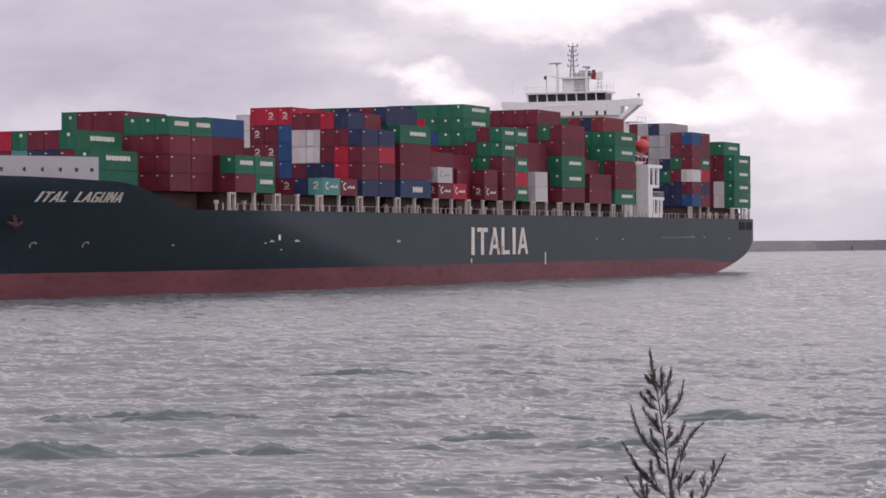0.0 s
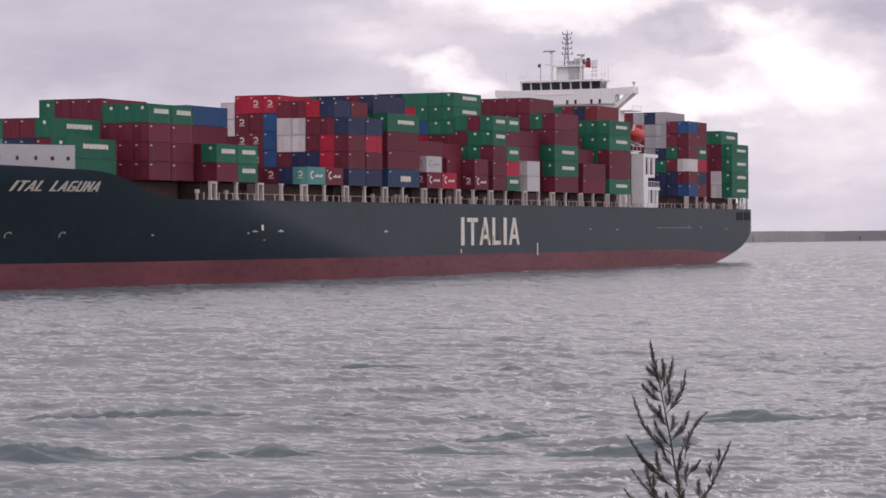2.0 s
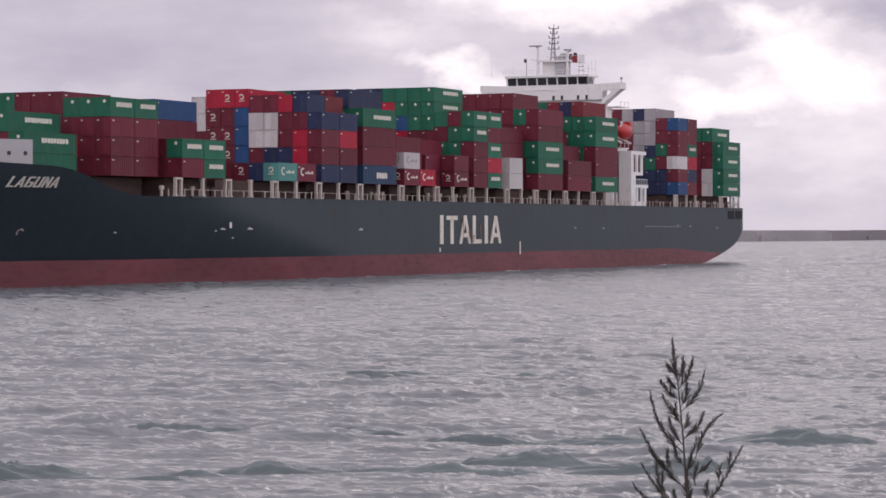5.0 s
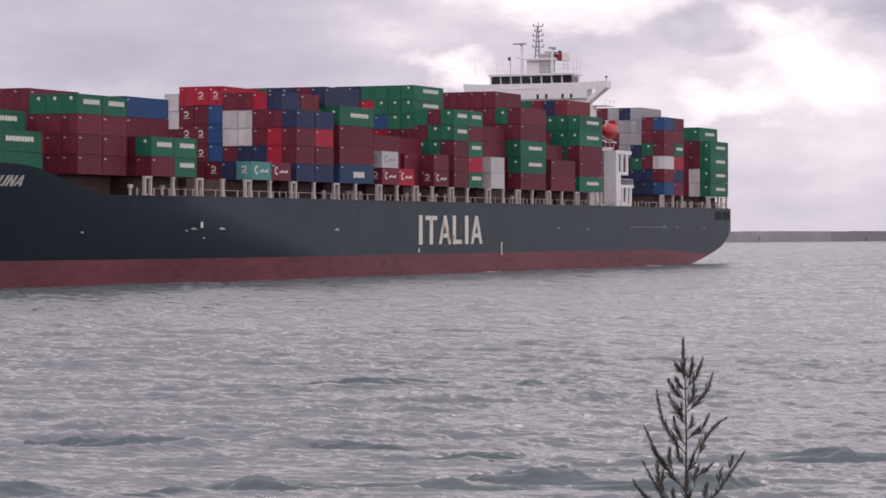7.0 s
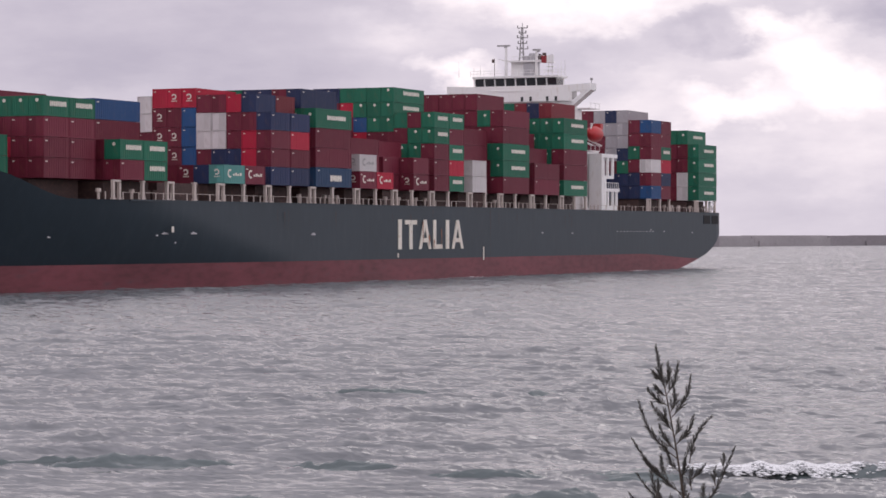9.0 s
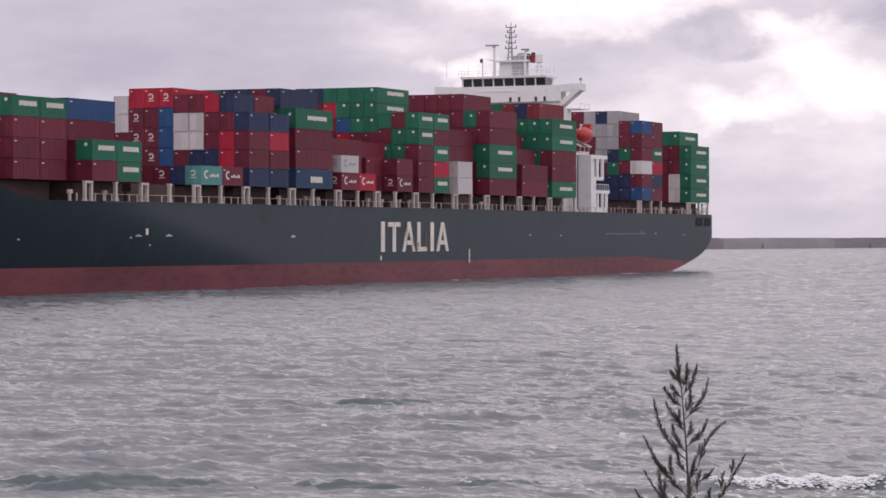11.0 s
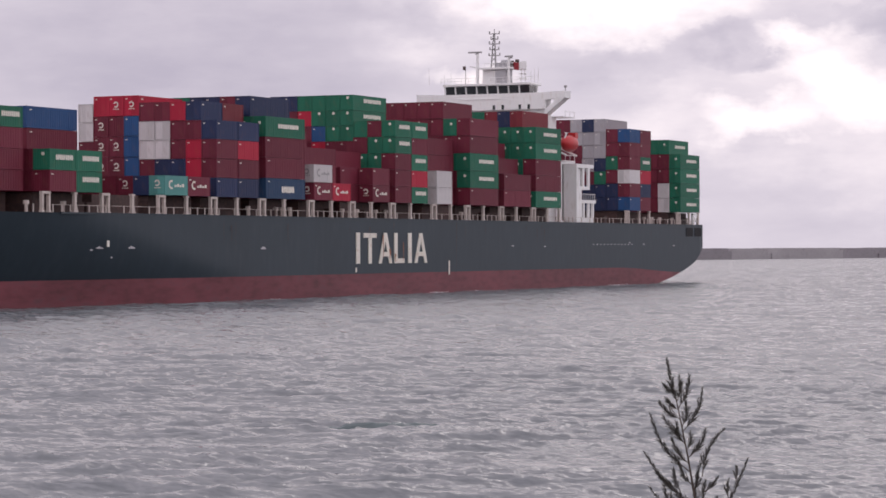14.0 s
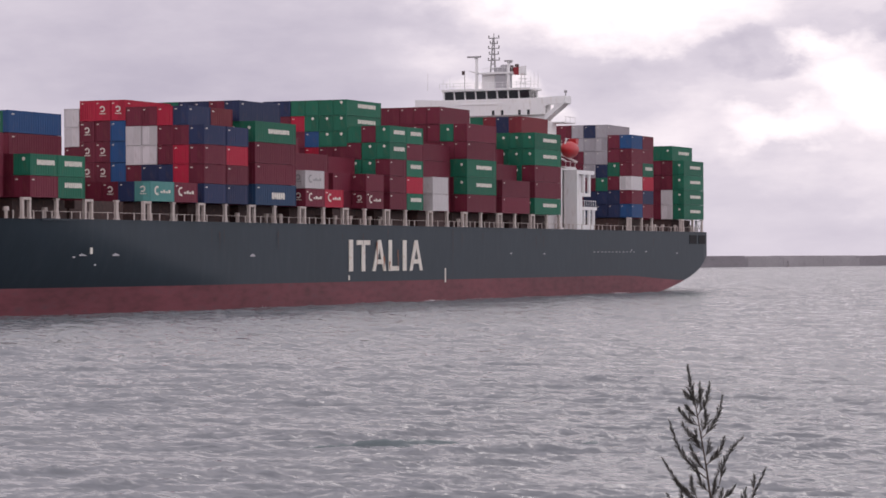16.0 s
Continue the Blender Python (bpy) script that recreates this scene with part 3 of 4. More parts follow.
# rows from the port side inboard, each from the deck up; one letter is a 40-foot box, two are 20-foot boxes fore and aft
CARGO = {
    "A2": ["E E E E", "W W R R E", "R R R R G", "R R R R R", "R R R R R", "R R R R", "R R R R", "R R R R", "R R R R"],
    "A1": ["BR RN WL RE RR BR", "N N R E R R", "N N E N H H H", "N N R H H H N", "R R R R R H H", "R R R R R R R", "R R R R R R R", "R R R R R R", "R R R R R R"],
    "C1": ["E R R E E", "R R E E E O", "R R G E E N", "R R G G E O", "R R R R G G", "R R R R R", "R R R R R", "R R R R R", "R R R R R"],
    "C2": ["R R", "R R R", "R R R R", "R R R R R", "R R R R R", "R R R R R", "R R R R R", "R R R R R", "R R R R R"],
    "C3": ["R E E R R", "R R G R E", "R R R R R R", "R R R R R R", "R R R R R R", "R R R R R R", "R R R R R R", "R R R R R R", "R R R R R R"],
    "C4": ["W- W-", "R R R R", "R R R R", "R R R R", "R R R R", "R R R R", "R R R R", "R R R R", "R R R R"],
    "C5": ["RE RL RE ER EE", "R R E E R", "R R E R G", "R R R R E E E", "R R R R E E G", "R R R L B E G", "R R R R R L G", "R R R R R R N", "R R R R R R N"],
    "C6": ["-c -R", "R R", "R R R", "R R R", "R R R", "R R R", "R R R R", "R R R R", "R R R R"],
    "C7": ["cl w-", "R R R", "R R R", "R R R R", "R R R R", "R R R R", "R R R R R", "R R R R R", "R R R R R"],
    "C8": ["i R R E", "R R R E N", "R R R N R", "R R R N N", "R R R N N", "R R R N G", "R R R R N", "R R R R N", "R R R R N"],
    "C9": ["NN RR RL NN", "N L L R NO", "N N R R L", "R N W W R", "R R W W R", "R B B B l", "c c c R l", "R c c c L", "R R R W W"],
    "C10": ["tc", "N", "c", "R", "R", "R", "R", "R", "R"],
    "C11": ["", "", "", "", "", "R R R B", "R R R B", "R R R N", "R R R R"],
    "C12": ["RE EE", "R R", "R R", "R R", "R R", "R R", "R R", "R R R", "R R R"],
    "C13": ["", "RR RR RR EE", "R R R E", "R L R E", "R R R R", "R R R R", "R R R R", "R R R E", "R R R"],
    "C14": ["", "", "G E", "R R E", "R N R", "R N R", "R T E", "R R L", "R R R"],
}
SPECIAL = {"w": "W", "E": "G", "c": "R", "l": "L", "t": "T", "i": "S"}
MOVING = []


def cargo_list():
    """Every box of the load: bay, row, tier, letter, length, place and height."""
    for bay, stacks in CARGO.items():
        low, high = TIERS.get(bay, (2.66, 2.66))
        for r, stack in enumerate(stacks):
            tall = low if r < {"C9": 5, "A1": 2, "C5": 3}.get(bay, 4) or (r == 8 and bay != "C5") else high
            for tier, token in enumerate(stack.split()):
                for k, letter in enumerate(token):
                    if letter != "-":
                        yield bay, letter, 12.19 if len(token) == 1 else 6.06, Vector((BAYS[bay] + k * 6.13, r * ROW, TIER0 + tier * tall)), tall - 0.03


def open_to_shore(spot, L, H, boxes):
    """Whether any of a box's forward or port face can be seen from the shore side ahead."""
    for way in (Vector((-0.93, -0.37, -0.02)), Vector((-0.84, -0.54, -0.02))):
        for p in [(-0.1, y, z) for y in (0.4, 1.22, 2.1) for z in (0.5, H - 0.3)] + [(L * s, -0.03, z) for s in (0.1, 0.5, 0.9) for z in (0.5, H - 0.3)]:
            q, free = spot + Vector(p), True
            while free and q.y > -0.01 and q.x > -240:
                q = q + way * 0.6
                free = not any(a.x < q.x < a.x + l and a.y < q.y < a.y + 2.44 and a.z < q.z < a.z + h for a, l, h in boxes[int(q.y // ROW)])
            if free:
                return True
    return False


def build_cargo():
    load = list(cargo_list())
    boxes = {r: [] for r in range(-2, 40)}
    for bay, letter, L, spot, H in load:
        boxes[int((spot.y + 0.1) // ROW)].append((spot, L, H))
    made, inner = {}, ([], [])
    for bay, letter, L, spot, H in load:
        if not open_to_shore(spot, L, H, boxes):
            box(inner, spot.x, spot.y, spot.z, spot.x + L, spot.y + 2.44, spot.z + H)
            continue
        m = pose(spot.x + random.uniform(-0.06, 0.06), spot.y + random.uniform(-0.03, 0.02), spot.z)
        key = (L, letter, H)
        if key in made:
            thing = copy_thing(made[key], m)
        else:
            thing = build_container(L, SPECIAL.get(letter, letter), H)
            thing.matrix_basis = m
            made[key] = thing
            if letter in SPECIAL:
                o, e = ([], []), ([], [])
                if letter == "E":
                    mark_side(o, L)
                    disc(e, 0.02, 1.0, 2.0, 0.24)
                elif letter == "i":
                    mark_side(o, L, 1.35, 0.95, 6, 0.40, 0.72)
                else:
                    mark_logo(o, e, L)
                tagged(part("side_mark", o, MAST if letter == "w" else LETTER, thing, "grey painted marking" if letter == "w" else "white painted marking"), kind="stuff")
                if e[0]:
                    tagged(part("end_mark", e, MAST if letter == "w" else LETTER, thing, "painted emblem"), kind="stuff")
        MOVING.append((thing, m))
    hold = tagged(new("inner_cargo", mesh("inner_cargo", inner, PAINT["R"])), "maroon freight containers packed inside the deck stacks", "containers", kind="stuff")
    MOVING.append((hold, Matrix()))


def build_fittings(ship):
    """Lashing posts, rails and small gear between the deck edge and the stacks."""
    top = TIER0 - DECK_Z
    frame_mesh = ([], [])
    for x in (-0.95, 0.55):
        box(frame_mesh, x, 0.15, 0, x + 0.38, 0.55, top - 0.3)
        box(frame_mesh, x - 0.1, 0.1, 0, x + 0.48, 0.6, 0.22)
    box(frame_mesh, -0.95, 0.12, top - 0.32, 0.93, 0.58, top - 0.02)
    frame_mesh = mesh("lashing_frame", frame_mesh, PALE)
    post = ([], [])
    box(post, -0.24, 0.15, 0, 0.24, 0.55, top - 0.25)
    box(post, -0.42, 0.12, top - 0.27, 0.42, 0.58, top - 0.02)
    box(post, -0.36, 0.1, 0, 0.36, 0.62, 0.3)
    tube(post, (0.9, 0.4, 0), (0.1, 0.4, top - 0.5), 0.10, sides=5)
    post = mesh("pedestal", post, PALE)
    stanchion = ([], [])
    tube(stanchion, (0, 0, 0), (0, 0, 1.0 + 0.0), 0.09, sides=5)
    stanchion = mesh("stanchion", stanchion, PALE)
    vent = ([], [])
    tube(vent, (0, 0, 0), (0, 0, 1.3), 0.22)
    tube(vent, (0, 0, 1.2), (0, 0, 1.7), 0.42, 0.36, 8)
    vent = mesh("deck_vent", vent, PALE)
    locker = ([], [])
    box(locker, 0, 0, 0, 1.5, 0.9, 1.6)
    box(locker, -0.05, -0.05, 1.6, 1.55, 0.95, 1.68)
    locker = mesh("deck_locker", locker, DARK)
    rnd = random.Random(4)
    for bay, x0 in BAYS.items():
        if bay in ("C13", "C14"):
            continue
        for name, data, dx in (("lashing_frame", frame_mesh, -0.5), ("pedestal", post, 6.2), ("pedestal", post, 12.0)):
            if dx < 12 or bay in ("A2", "A1", "C1"):
                ob = part(name, data, None, ship)
                ob.location = (x0 + dx, 0.0, DECK_Z)
    x = -196.0
    while x < 56:
        ob = part("stanchion", stanchion, None, ship)
        ob.location = (x, 0.12, DECK_Z)
        if rnd.random() < 0.4:
            ob = part("deck_vent" if rnd.random() < 0.5 else "deck_locker", vent if rnd.random() < 0.5 else locker, None, ship)
            ob.location = (x + 0.6, 1.4 + rnd.random(), DECK_Z - 0.25)
        x += 2.0 + (2.4 if rnd.random() < 0.35 else 0)
    for z in (0.95,):
        o = ([], [])
        tube(o, (-192, 0.12, DECK_Z + z), (56, 0.12, DECK_Z + z), 0.03, sides=4)
        part("hand_rail", o, PALE, ship)


def build_house(ship):
    """The accommodation block with its bridge, wings, masts, stair tower and lifeboat."""
    house = part("accommodation_block", house_mesh(), WHITE, ship, "white painted steel accommodation block with the bridge on top")
    xf = -17.0
    # dark square ports under the bridge
    for y in (7.95, 9.75, 13.2, 15.0):
        o = ([], [])
        box(o, xf - 0.66, y, 33.05, xf - 0.58, y + 0.5, 33.95)
        part("port_window", o, GLASS, house)
    # bridge deck with deep wings, each cut away under its tip and held by a broad brace
    o = ([], [])
    box(o, xf - 0.3, 1.2, 34.9, xf + 2.6, BEAM - 1.2, 35.2)
    box(o, xf - 0.6, 4.9, 33.0, xf - 0.3, BEAM - 4.9, 36.1)
    box(o, xf - 0.72, 14.4, 35.05, xf - 0.6, 22.0, 35.25)
    box(o, xf - 0.3, 1.0, 35.0, xf + 2.4, 1.2, 36.3)
    box(o, xf - 0.3, BEAM - 1.2, 35.0, xf + 2.4, BEAM - 1.0, 36.3)
    for flip in (False, True):
        prism(o, [(1.0, 35.05), (4.9, 34.7), (4.9, 36.15), (1.0, 36.3)], xf - 0.6, xf - 0.3, flip)
        prism(o, [(1.8, 34.97), (3.2, 34.8), (3.2, 33.95)], xf - 0.6, xf - 0.35, flip)
    part("bridge_wing", o, WHITE, house)
    for flip in (False, True):
        o = ([], [])
        prism(o, [(1.0, 35.08), (2.2, 34.97), (5.0, 33.0), (5.0, 31.9)], xf - 0.55, xf + 2.0, flip)
        part("wing_brace", o, WHITE, house)
    o = ([], [])
    tube(o, (xf, 1.1, 36.2), (xf, 1.1, 37.0), 0.08)
    box(o, xf - 0.25, 0.9, 36.9, xf + 0.25, 1.3, 37.3)
    part("wing_lamp", o, MAST, house)
    # wheelhouse with slanted window band
    o = ([], [])
    y0, y1 = 8.4, 25.8
    box(o, xf + 0.6, y0, 35.2, xf + 5.2, y1, 35.75)
    box(o, xf + 1.2, y0 + 0.3, 35.7, xf + 5.2, y1 - 0.3, 37.75)
    box(o, xf + 0.1, y0 - 0.3, 37.7, xf + 5.4, y1 + 0.3, 38.1)
    wheelhouse = part("wheelhouse", o, WHITE, house, "white wheelhouse with a band of dark windows")
    n = 8
    for i in range(n):
        w = (y1 - y0) / n
        o = ([], [])
        v, f = o
        ya, yb = y0 + i * w + 0.16, y0 + (i + 1) * w - 0.16
        v += [(xf + 0.75, ya, 35.95), (xf + 0.75, yb, 35.95), (xf + 0.45, yb, 37.6), (xf + 0.45, ya, 37.6),
              (xf + 1.3, ya, 35.95), (xf + 1.3, yb, 35.95), (xf + 1.3, yb, 37.6), (xf + 1.3, ya, 37.6)]
        f += [(0, 1, 2, 3), (0, 4, 5, 1), (3, 2, 6, 7), (0, 3, 7, 4), (1, 5, 6, 2)]
        part("window", o, GLASS, wheelhouse)
        o = ([], [])
        tube(o, (xf + 0.7, yb + 0.16, 35.7), (xf + 0.36, yb + 0.16, 37.75), 0.14, 0.14, 4)
        part("mullion", o, WHITE, wheelhouse)
    for i in range(2):
        o = ([], [])
        box(o, xf + 1.4 + i * 1.6, y0 + 0.22, 36.0, xf + 2.7 + i * 1.6, y0 + 0.35, 37.5)
        part("window", o, GLASS, wheelhouse)
    # monkey deck on its posts, radar mast and aerials
    xm = xf - 1.3
    o = ([], [])
    box(o, xm + 2.50, 15.5, 38.1, xm + 5.50, 18.3, 40.8)
    part("monkey_house", o, WHITE, house)
    o = ([], [])
    box(o, xm + 2.00, 13.3, 38.1, xm + 5.00, 15.5, 42.0)
    tube(o, (xm + 3.40, 13.9, 42.0), (xm + 3.40, 13.9, 42.5), 1.1, 0.9, 10)
    part("funnel_casing", o, GREY, house, "weathered grey casing behind the mast")
    o = ([], [])
    box(o, xm + 1.60, 11.0, 40.75, xm + 2.00, 18.4, 41.1)
    box(o, xm + 2.00, 11.2, 40.85, xm + 6.60, 18.2, 41.05)
    prism(o, [(18.4, 40.75), (18.4, 41.1), (20.6, 41.5), (20.6, 41.35)], xm + 1.60, xm + 2.40)
    for y in [11.0 + 0.95 * i for i in range(8)]:
        tube(o, (xm + 1.70, y, 41.1), (xm + 1.70, y, 41.9), 0.035, sides=4)
    tube(o, (xm + 1.70, 11.0, 41.9), (xm + 1.70, 17.7, 41.9), 0.035, sides=4)
    part("monkey_deck", o, WHITE, house)
    for y, z in ((19.1, 43.7), (12.7, 42.9)):
        o = ([], [])
        tube(o, (xm + 1.90, y, 38.1), (xm + 1.90, y, z), 0.34, 0.26, 8)
        part("deck_post", o, WHITE, house)
    mast, my = ([], []), 16.1
    for dx, dy in ((-0.45, -0.5), (-0.45, 0.5), (0.5, 0)):
        tube(mast, (xm + 3.00 + dx, my + dy, 41.0), (xm + 3.00 + dx * 0.25, my + dy * 0.2, 47.6), 0.14, 0.10)
    for i in range(7):
        z, k = 41.4 + 0.9 * i, 0.5 * (1 - 0.11 * i)
        tube(mast, (xm + 2.60, my - k, z), (xm + 2.60, my + k, z + 0.8), 0.05, sides=4)
        tube(mast, (xm + 2.60, my + k, z), (xm + 2.60, my - k, z + 0.8), 0.05, sides=4)
    tube(mast, (xm + 3.00, my, 47.3), (xm + 3.00, my, 48.4), 0.07)
    part("radar_mast", mast, MAST, house, "slim lattice radar mast with crossarms")
    for z, w in ((43.4, 1.1), (44.5, 0.9), (45.6, 1.05), (46.5, 0.7), (47.5, 1.0)):
        o = ([], [])
        box(o, xm + 2.80, my - w, z - 0.07, xm + 3.20, my + w, z + 0.07)
        for k in (-1, 1):
            tube(o, (xm + 3.00, my + k * w, z), (xm + 3.00, my + k * w, z + 0.5), 0.12)
        part("crossarm", o, MAST, house)
    for y, z, w in ((19.6, 43.9, 1.35), (12.7, 42.95, 0.8)):
        o = ([], [])
        tube(o, (xm + 1.90, y - 0.4, z - 0.25), (xm + 1.90, y - 0.4, z), 0.35, 0.3, 8)
        box(o, xm + 1.75, y - w, z, xm + 2.05, y + w, z + 0.28)
        part("radar_scanner", o, MAST, house, "dark radar scanner on a post")
    o = ([], [])
    tube(o, (xm + 4.00, 11.9, 41.0), (xm + 4.00, 11.9, 42.6), 0.5, 0.4, 8)
    tube(o, (xm + 4.00, 12.9, 41.0), (xm + 4.00, 12.9, 42.4), 0.4, 0.35, 8)
    part("funnel_top", o, DARK, house, "dark funnel uptakes behind the mast")
    o = ([], [])
    for dy in (-0.5, 0.5):
        tube(o, (xm + 2.40, 10.0 + dy, 38.1), (xm + 2.40, 10.0 + dy * 0.6, 40.6), 0.09, sides=5)
    for z in (38.9, 39.7, 40.5):
        box(o, xm + 2.00, 9.2, z, xm + 2.80, 10.8, z + 0.12)
    part("signal_mast", o, WHITE, house)
    for y in (6.8, 7.6, 8.3, 24.6, 26.0, 29.2):
        o = ([], [])
        tube(o, (xm + 2.00, y, 38.1), (xm + 2.00, y, 40.6 + 0.7 * math.sin(y * 5)), 0.06, 0.03, 4)
        part("aerial", o, WHITE, house)
    o = ([], [])
    for y in [6.2 + 19.8 * i / 14 for i in range(15)]:
        tube(o, (xm + 0.40, y, 38.1), (xm + 0.40, y, 39.1), 0.04, sides=4)
    for z in (38.6, 39.1):
        tube(o, (xm + 0.40, 6.2, z), (xm + 0.40, 26, z), 0.035, sides=4)
    part("roof_rail", o, WHITE, house)
    o = ([], [])
    tube(o, (xm + 2.00, 21.6, 38.1), (xm + 2.00, 21.6, 41.6), 0.05)
    box(o, xm + 1.96, 21.65, 40.8, xm + 2.04, 22.15, 41.5)
    part("signal_flag", o, DARK, house)
    for label, mat, y0, y1 in (("red half of the ensign", CLOTH, 11.5, 10.4), ("white half of the ensign", WHITE, 10.4, 9.0)):
        o = ([], [])
        for i in range(5):
            y = y0 + (y1 - y0) * i / 4
            for z in (40.55, 41.95):
                o[0].append((xm + 1.40 + 0.2 * math.sin(y * 3.0), y, z + 0.12 * math.sin(y * 2.2)))
        o[1].extend([(2 * i, 2 * i + 2, 2 * i + 3, 2 * i + 1) for i in range(4)])
        part("ensign", o, mat, house, label)
    # port stair tower
    o = ([], [])
    x0, x1 = -13.4, -4.6
    box(o, x0, 0.35, 12.4, x0 + 0.35, 3.2, 22.9)
    box(o, x0, 3.0, 12.4, x1, 3.3, 22.9)
    for z0, z1 in ((11.7, 12.9), (18.1, 18.7), (22.2, 22.9)):
        box(o, x0 + 0.02, 0.36, z0, x1 - (2.0 if z0 == 18.1 else 0), 3.0, z1)
    for x in (x0 + 0.36, x0 + 3.4, x0 + 6.2):
        box(o, x, 0.38, 18.7, x + 0.7, 0.8, 22.2)
    for x in (x0 + 3.6, x0 + 6.2, x1 - 0.4):
        box(o, x, 0.38, 12.9, x + 0.6, 0.8, 16.0)
    box(o, x0 + 0.36, 0.34, 12.9, x0 + 2.6, 0.7, 18.1)
    box(o, x0 + 2.4, 0.36, 15.6, x1 + 1.2, 0.7, 16.2)
    part("stair_tower", o, WHITE, house, "white open stair tower at the ship's side")
    o = ([], [])
    for i in range(8):
        tube(o, (x0 + 1.4 + i * 1.1, 0.3, 16.2), (x0 + 1.4 + i * 1.1, 0.3, 17.3), 0.05, sides=4)
    tube(o, (x0 + 1.4, 0.3, 17.3), (x1 + 0.6, 0.3, 17.3), 0.05, sides=4)
    part("stair_rail", o, WHITE, house)
    # upper galleries and davits by the lifeboat
    o = ([], [])
    for z in (23.4, 27.6, 31.6):
        box(o, -14, 2.6, z, -8.5, 6.0, z + 0.16)
        for i in range(3):
            tube(o, (-13.6 + i * 2.3, 2.5, z), (-13.6 + i * 2.3, 2.5, z + 1.1), 0.05, sides=4)
        tube(o, (-14, 2.5, z + 1.1), (-8.5, 2.5, z + 1.1), 0.05, sides=4)
    part("gallery", o, WHITE, house)
    for x in (-16.4, -11.2):
        o = ([], [])
        tube(o, (x, 2.6, 24.8), (x, 1.1, 28.6), 0.15)
        tube(o, (x, 4.6, 26.0), (x, 1.2, 24.4), 0.2)
        part("davit", o, WHITE, house)
    v, f = sphere((-13.9, 1.6, 26.7), 1.0, 14, 10)
    v = [(-13.9 + (x + 13.9) * 3.3, 1.6 + (y - 1.6) * 1.35, 26.7 + (z - 26.7) * (1.45 if z > 26.7 else 1.65)) for x, y, z in v]
    boat = part("lifeboat", (v, f), ORANGE, house, "enclosed bright orange-red lifeboat in its davits", True)
    o = ([], [])
    box(o, -12.6, 0.9, 27.6, -11.2, 2.3, 28.7)
    part("canopy", o, ORANGE, boat)


def prism(out, outline, x0, x1, flip=False):
    """Adds a plate with an outline in the ship's cross-section, from x0 to x1; flip gives its mirror on the starboard side."""
    v, f = out
    pts = [(BEAM - y, z) for y, z in outline] if flip else outline
    b, k = len(v), len(pts)
    v += [(x, y, z) for x in (x0, x1) for y, z in pts]
    f += [tuple(b + i for i in range(k)), tuple(b + 2 * k - 1 - i for i in range(k))]
    f += [(b + i, b + k + i, b + k + (i + 1) % k, b + (i + 1) % k) for i in range(k)]


def sphere(c, r, nu, nv):
    v, f = [], []
    for j in range(nv + 1):
        t = math.pi * j / nv
        for i in range(nu):
            p = 2 * math.pi * i / nu
            v.append((c[0] + r * math.sin(t) * math.cos(p), c[1] + r * math.sin(t) * math.sin(p), c[2] + r * math.cos(t)))
    for j in range(nv):
        for i in range(nu):
            k = (i + 1) % nu
            f.append((j * nu + i, (j + 1) * nu + i, (j + 1) * nu + k, j * nu + k))
    return v, f


def house_mesh():
    o = ([], [])
    box(o, -17.0, 5.0, 31.8, -14.6, BEAM - 5.0, 34.9)
    box(o, -17.0, 5.0, DECK_Z - 0.3, -12.0, BEAM - 5.0, 31.8)
    box(o, -12.0, 9.0, DECK_Z - 0.3, 8.0, BEAM - 9.0, 24.0)
    return o


def build_bow_gear(ship):
    """The grey wave-breaker screen before the foremost stacks."""
    o = ([], [])
    v, f = o
    pts = [(-239.0, 14.0), (-233.0, 9.6), (-228.0, 6.4), (-223.0, 4.1)]
    for x, y in pts:
        for dy in (0.0, 0.25):
            v += [(x, y + dy, hull_top(x) - 0.3), (x, y + dy, 18.75)]
    for i in range(3):
        b = i * 4
        f += [(b, b + 4, b + 5, b + 1), (b + 2, b + 3, b + 7, b + 6), (b + 1, b + 5, b + 7, b + 3)]
    f += [(12, 14, 15, 13), (0, 1, 3, 2)]
    screen = part("wave_screen", o, GREY, ship, "grey steel wave screen with dark discs painted for its round holes")
    # the holes are dark discs on the uncut screen, their shade given by colour
    for i in range(7):
        k = 0.2 + 2.6 * i / 6
        j = int(k)
        x = pts[j][0] + (k - j) * (pts[j + 1][0] - pts[j][0])
        y = pts[j][1] + (k - j) * (pts[j + 1][1] - pts[j][1])
        o = ([], [])
        disc2 = []
        for s in range(8):
            disc2.append((x + 0.30 * math.cos(0.7854 * s), y - 0.03 - 0.12 * math.cos(0.7854 * s), 17.0 + 0.3 * math.sin(0.7854 * s)))
        part("hole_disc", (disc2, [tuple(range(8))]), DARK, screen)


def build_wash(ship):
    """Broken white water along the ship's waterline."""
    rnd, o = random.Random(5), ([], [])
    for i in range(2600):
        x = rnd.uniform(-232, 40)
        if noise.noise(Vector((x * 0.07, 0, 3))) < rnd.uniform(0.1, 0.55):
            continue
        c = Vector((x, BEAM / 2 - half_breadth(x, 0.2) - abs(rnd.gauss(0, 0.5)), rnd.uniform(-0.05, 0.1)))
        r, n0 = rnd.uniform(0.03, 0.08), len(o[0])
        o[0].extend([tuple(c + Vector((rnd.uniform(2, 5) * r * dx, r * dy, r * dz))) for dx, dy, dz in
                     ((1, 0, 0), (-1, 0, 0), (0, 1, 0), (0, -1, 0), (0, 0, 1), (0, 0, -1))])
        o[1].extend([(n0 + p, n0 + q, n0 + s) for p, q, s in ((0, 2, 4), (2, 1, 4), (1, 3, 4), (3, 0, 4), (2, 0, 5), (1, 2, 5), (3, 1, 5), (0, 3, 5))])
    tagged(part("wash", o, FOAM, ship, "broken white water along the waterline"), kind="stuff")


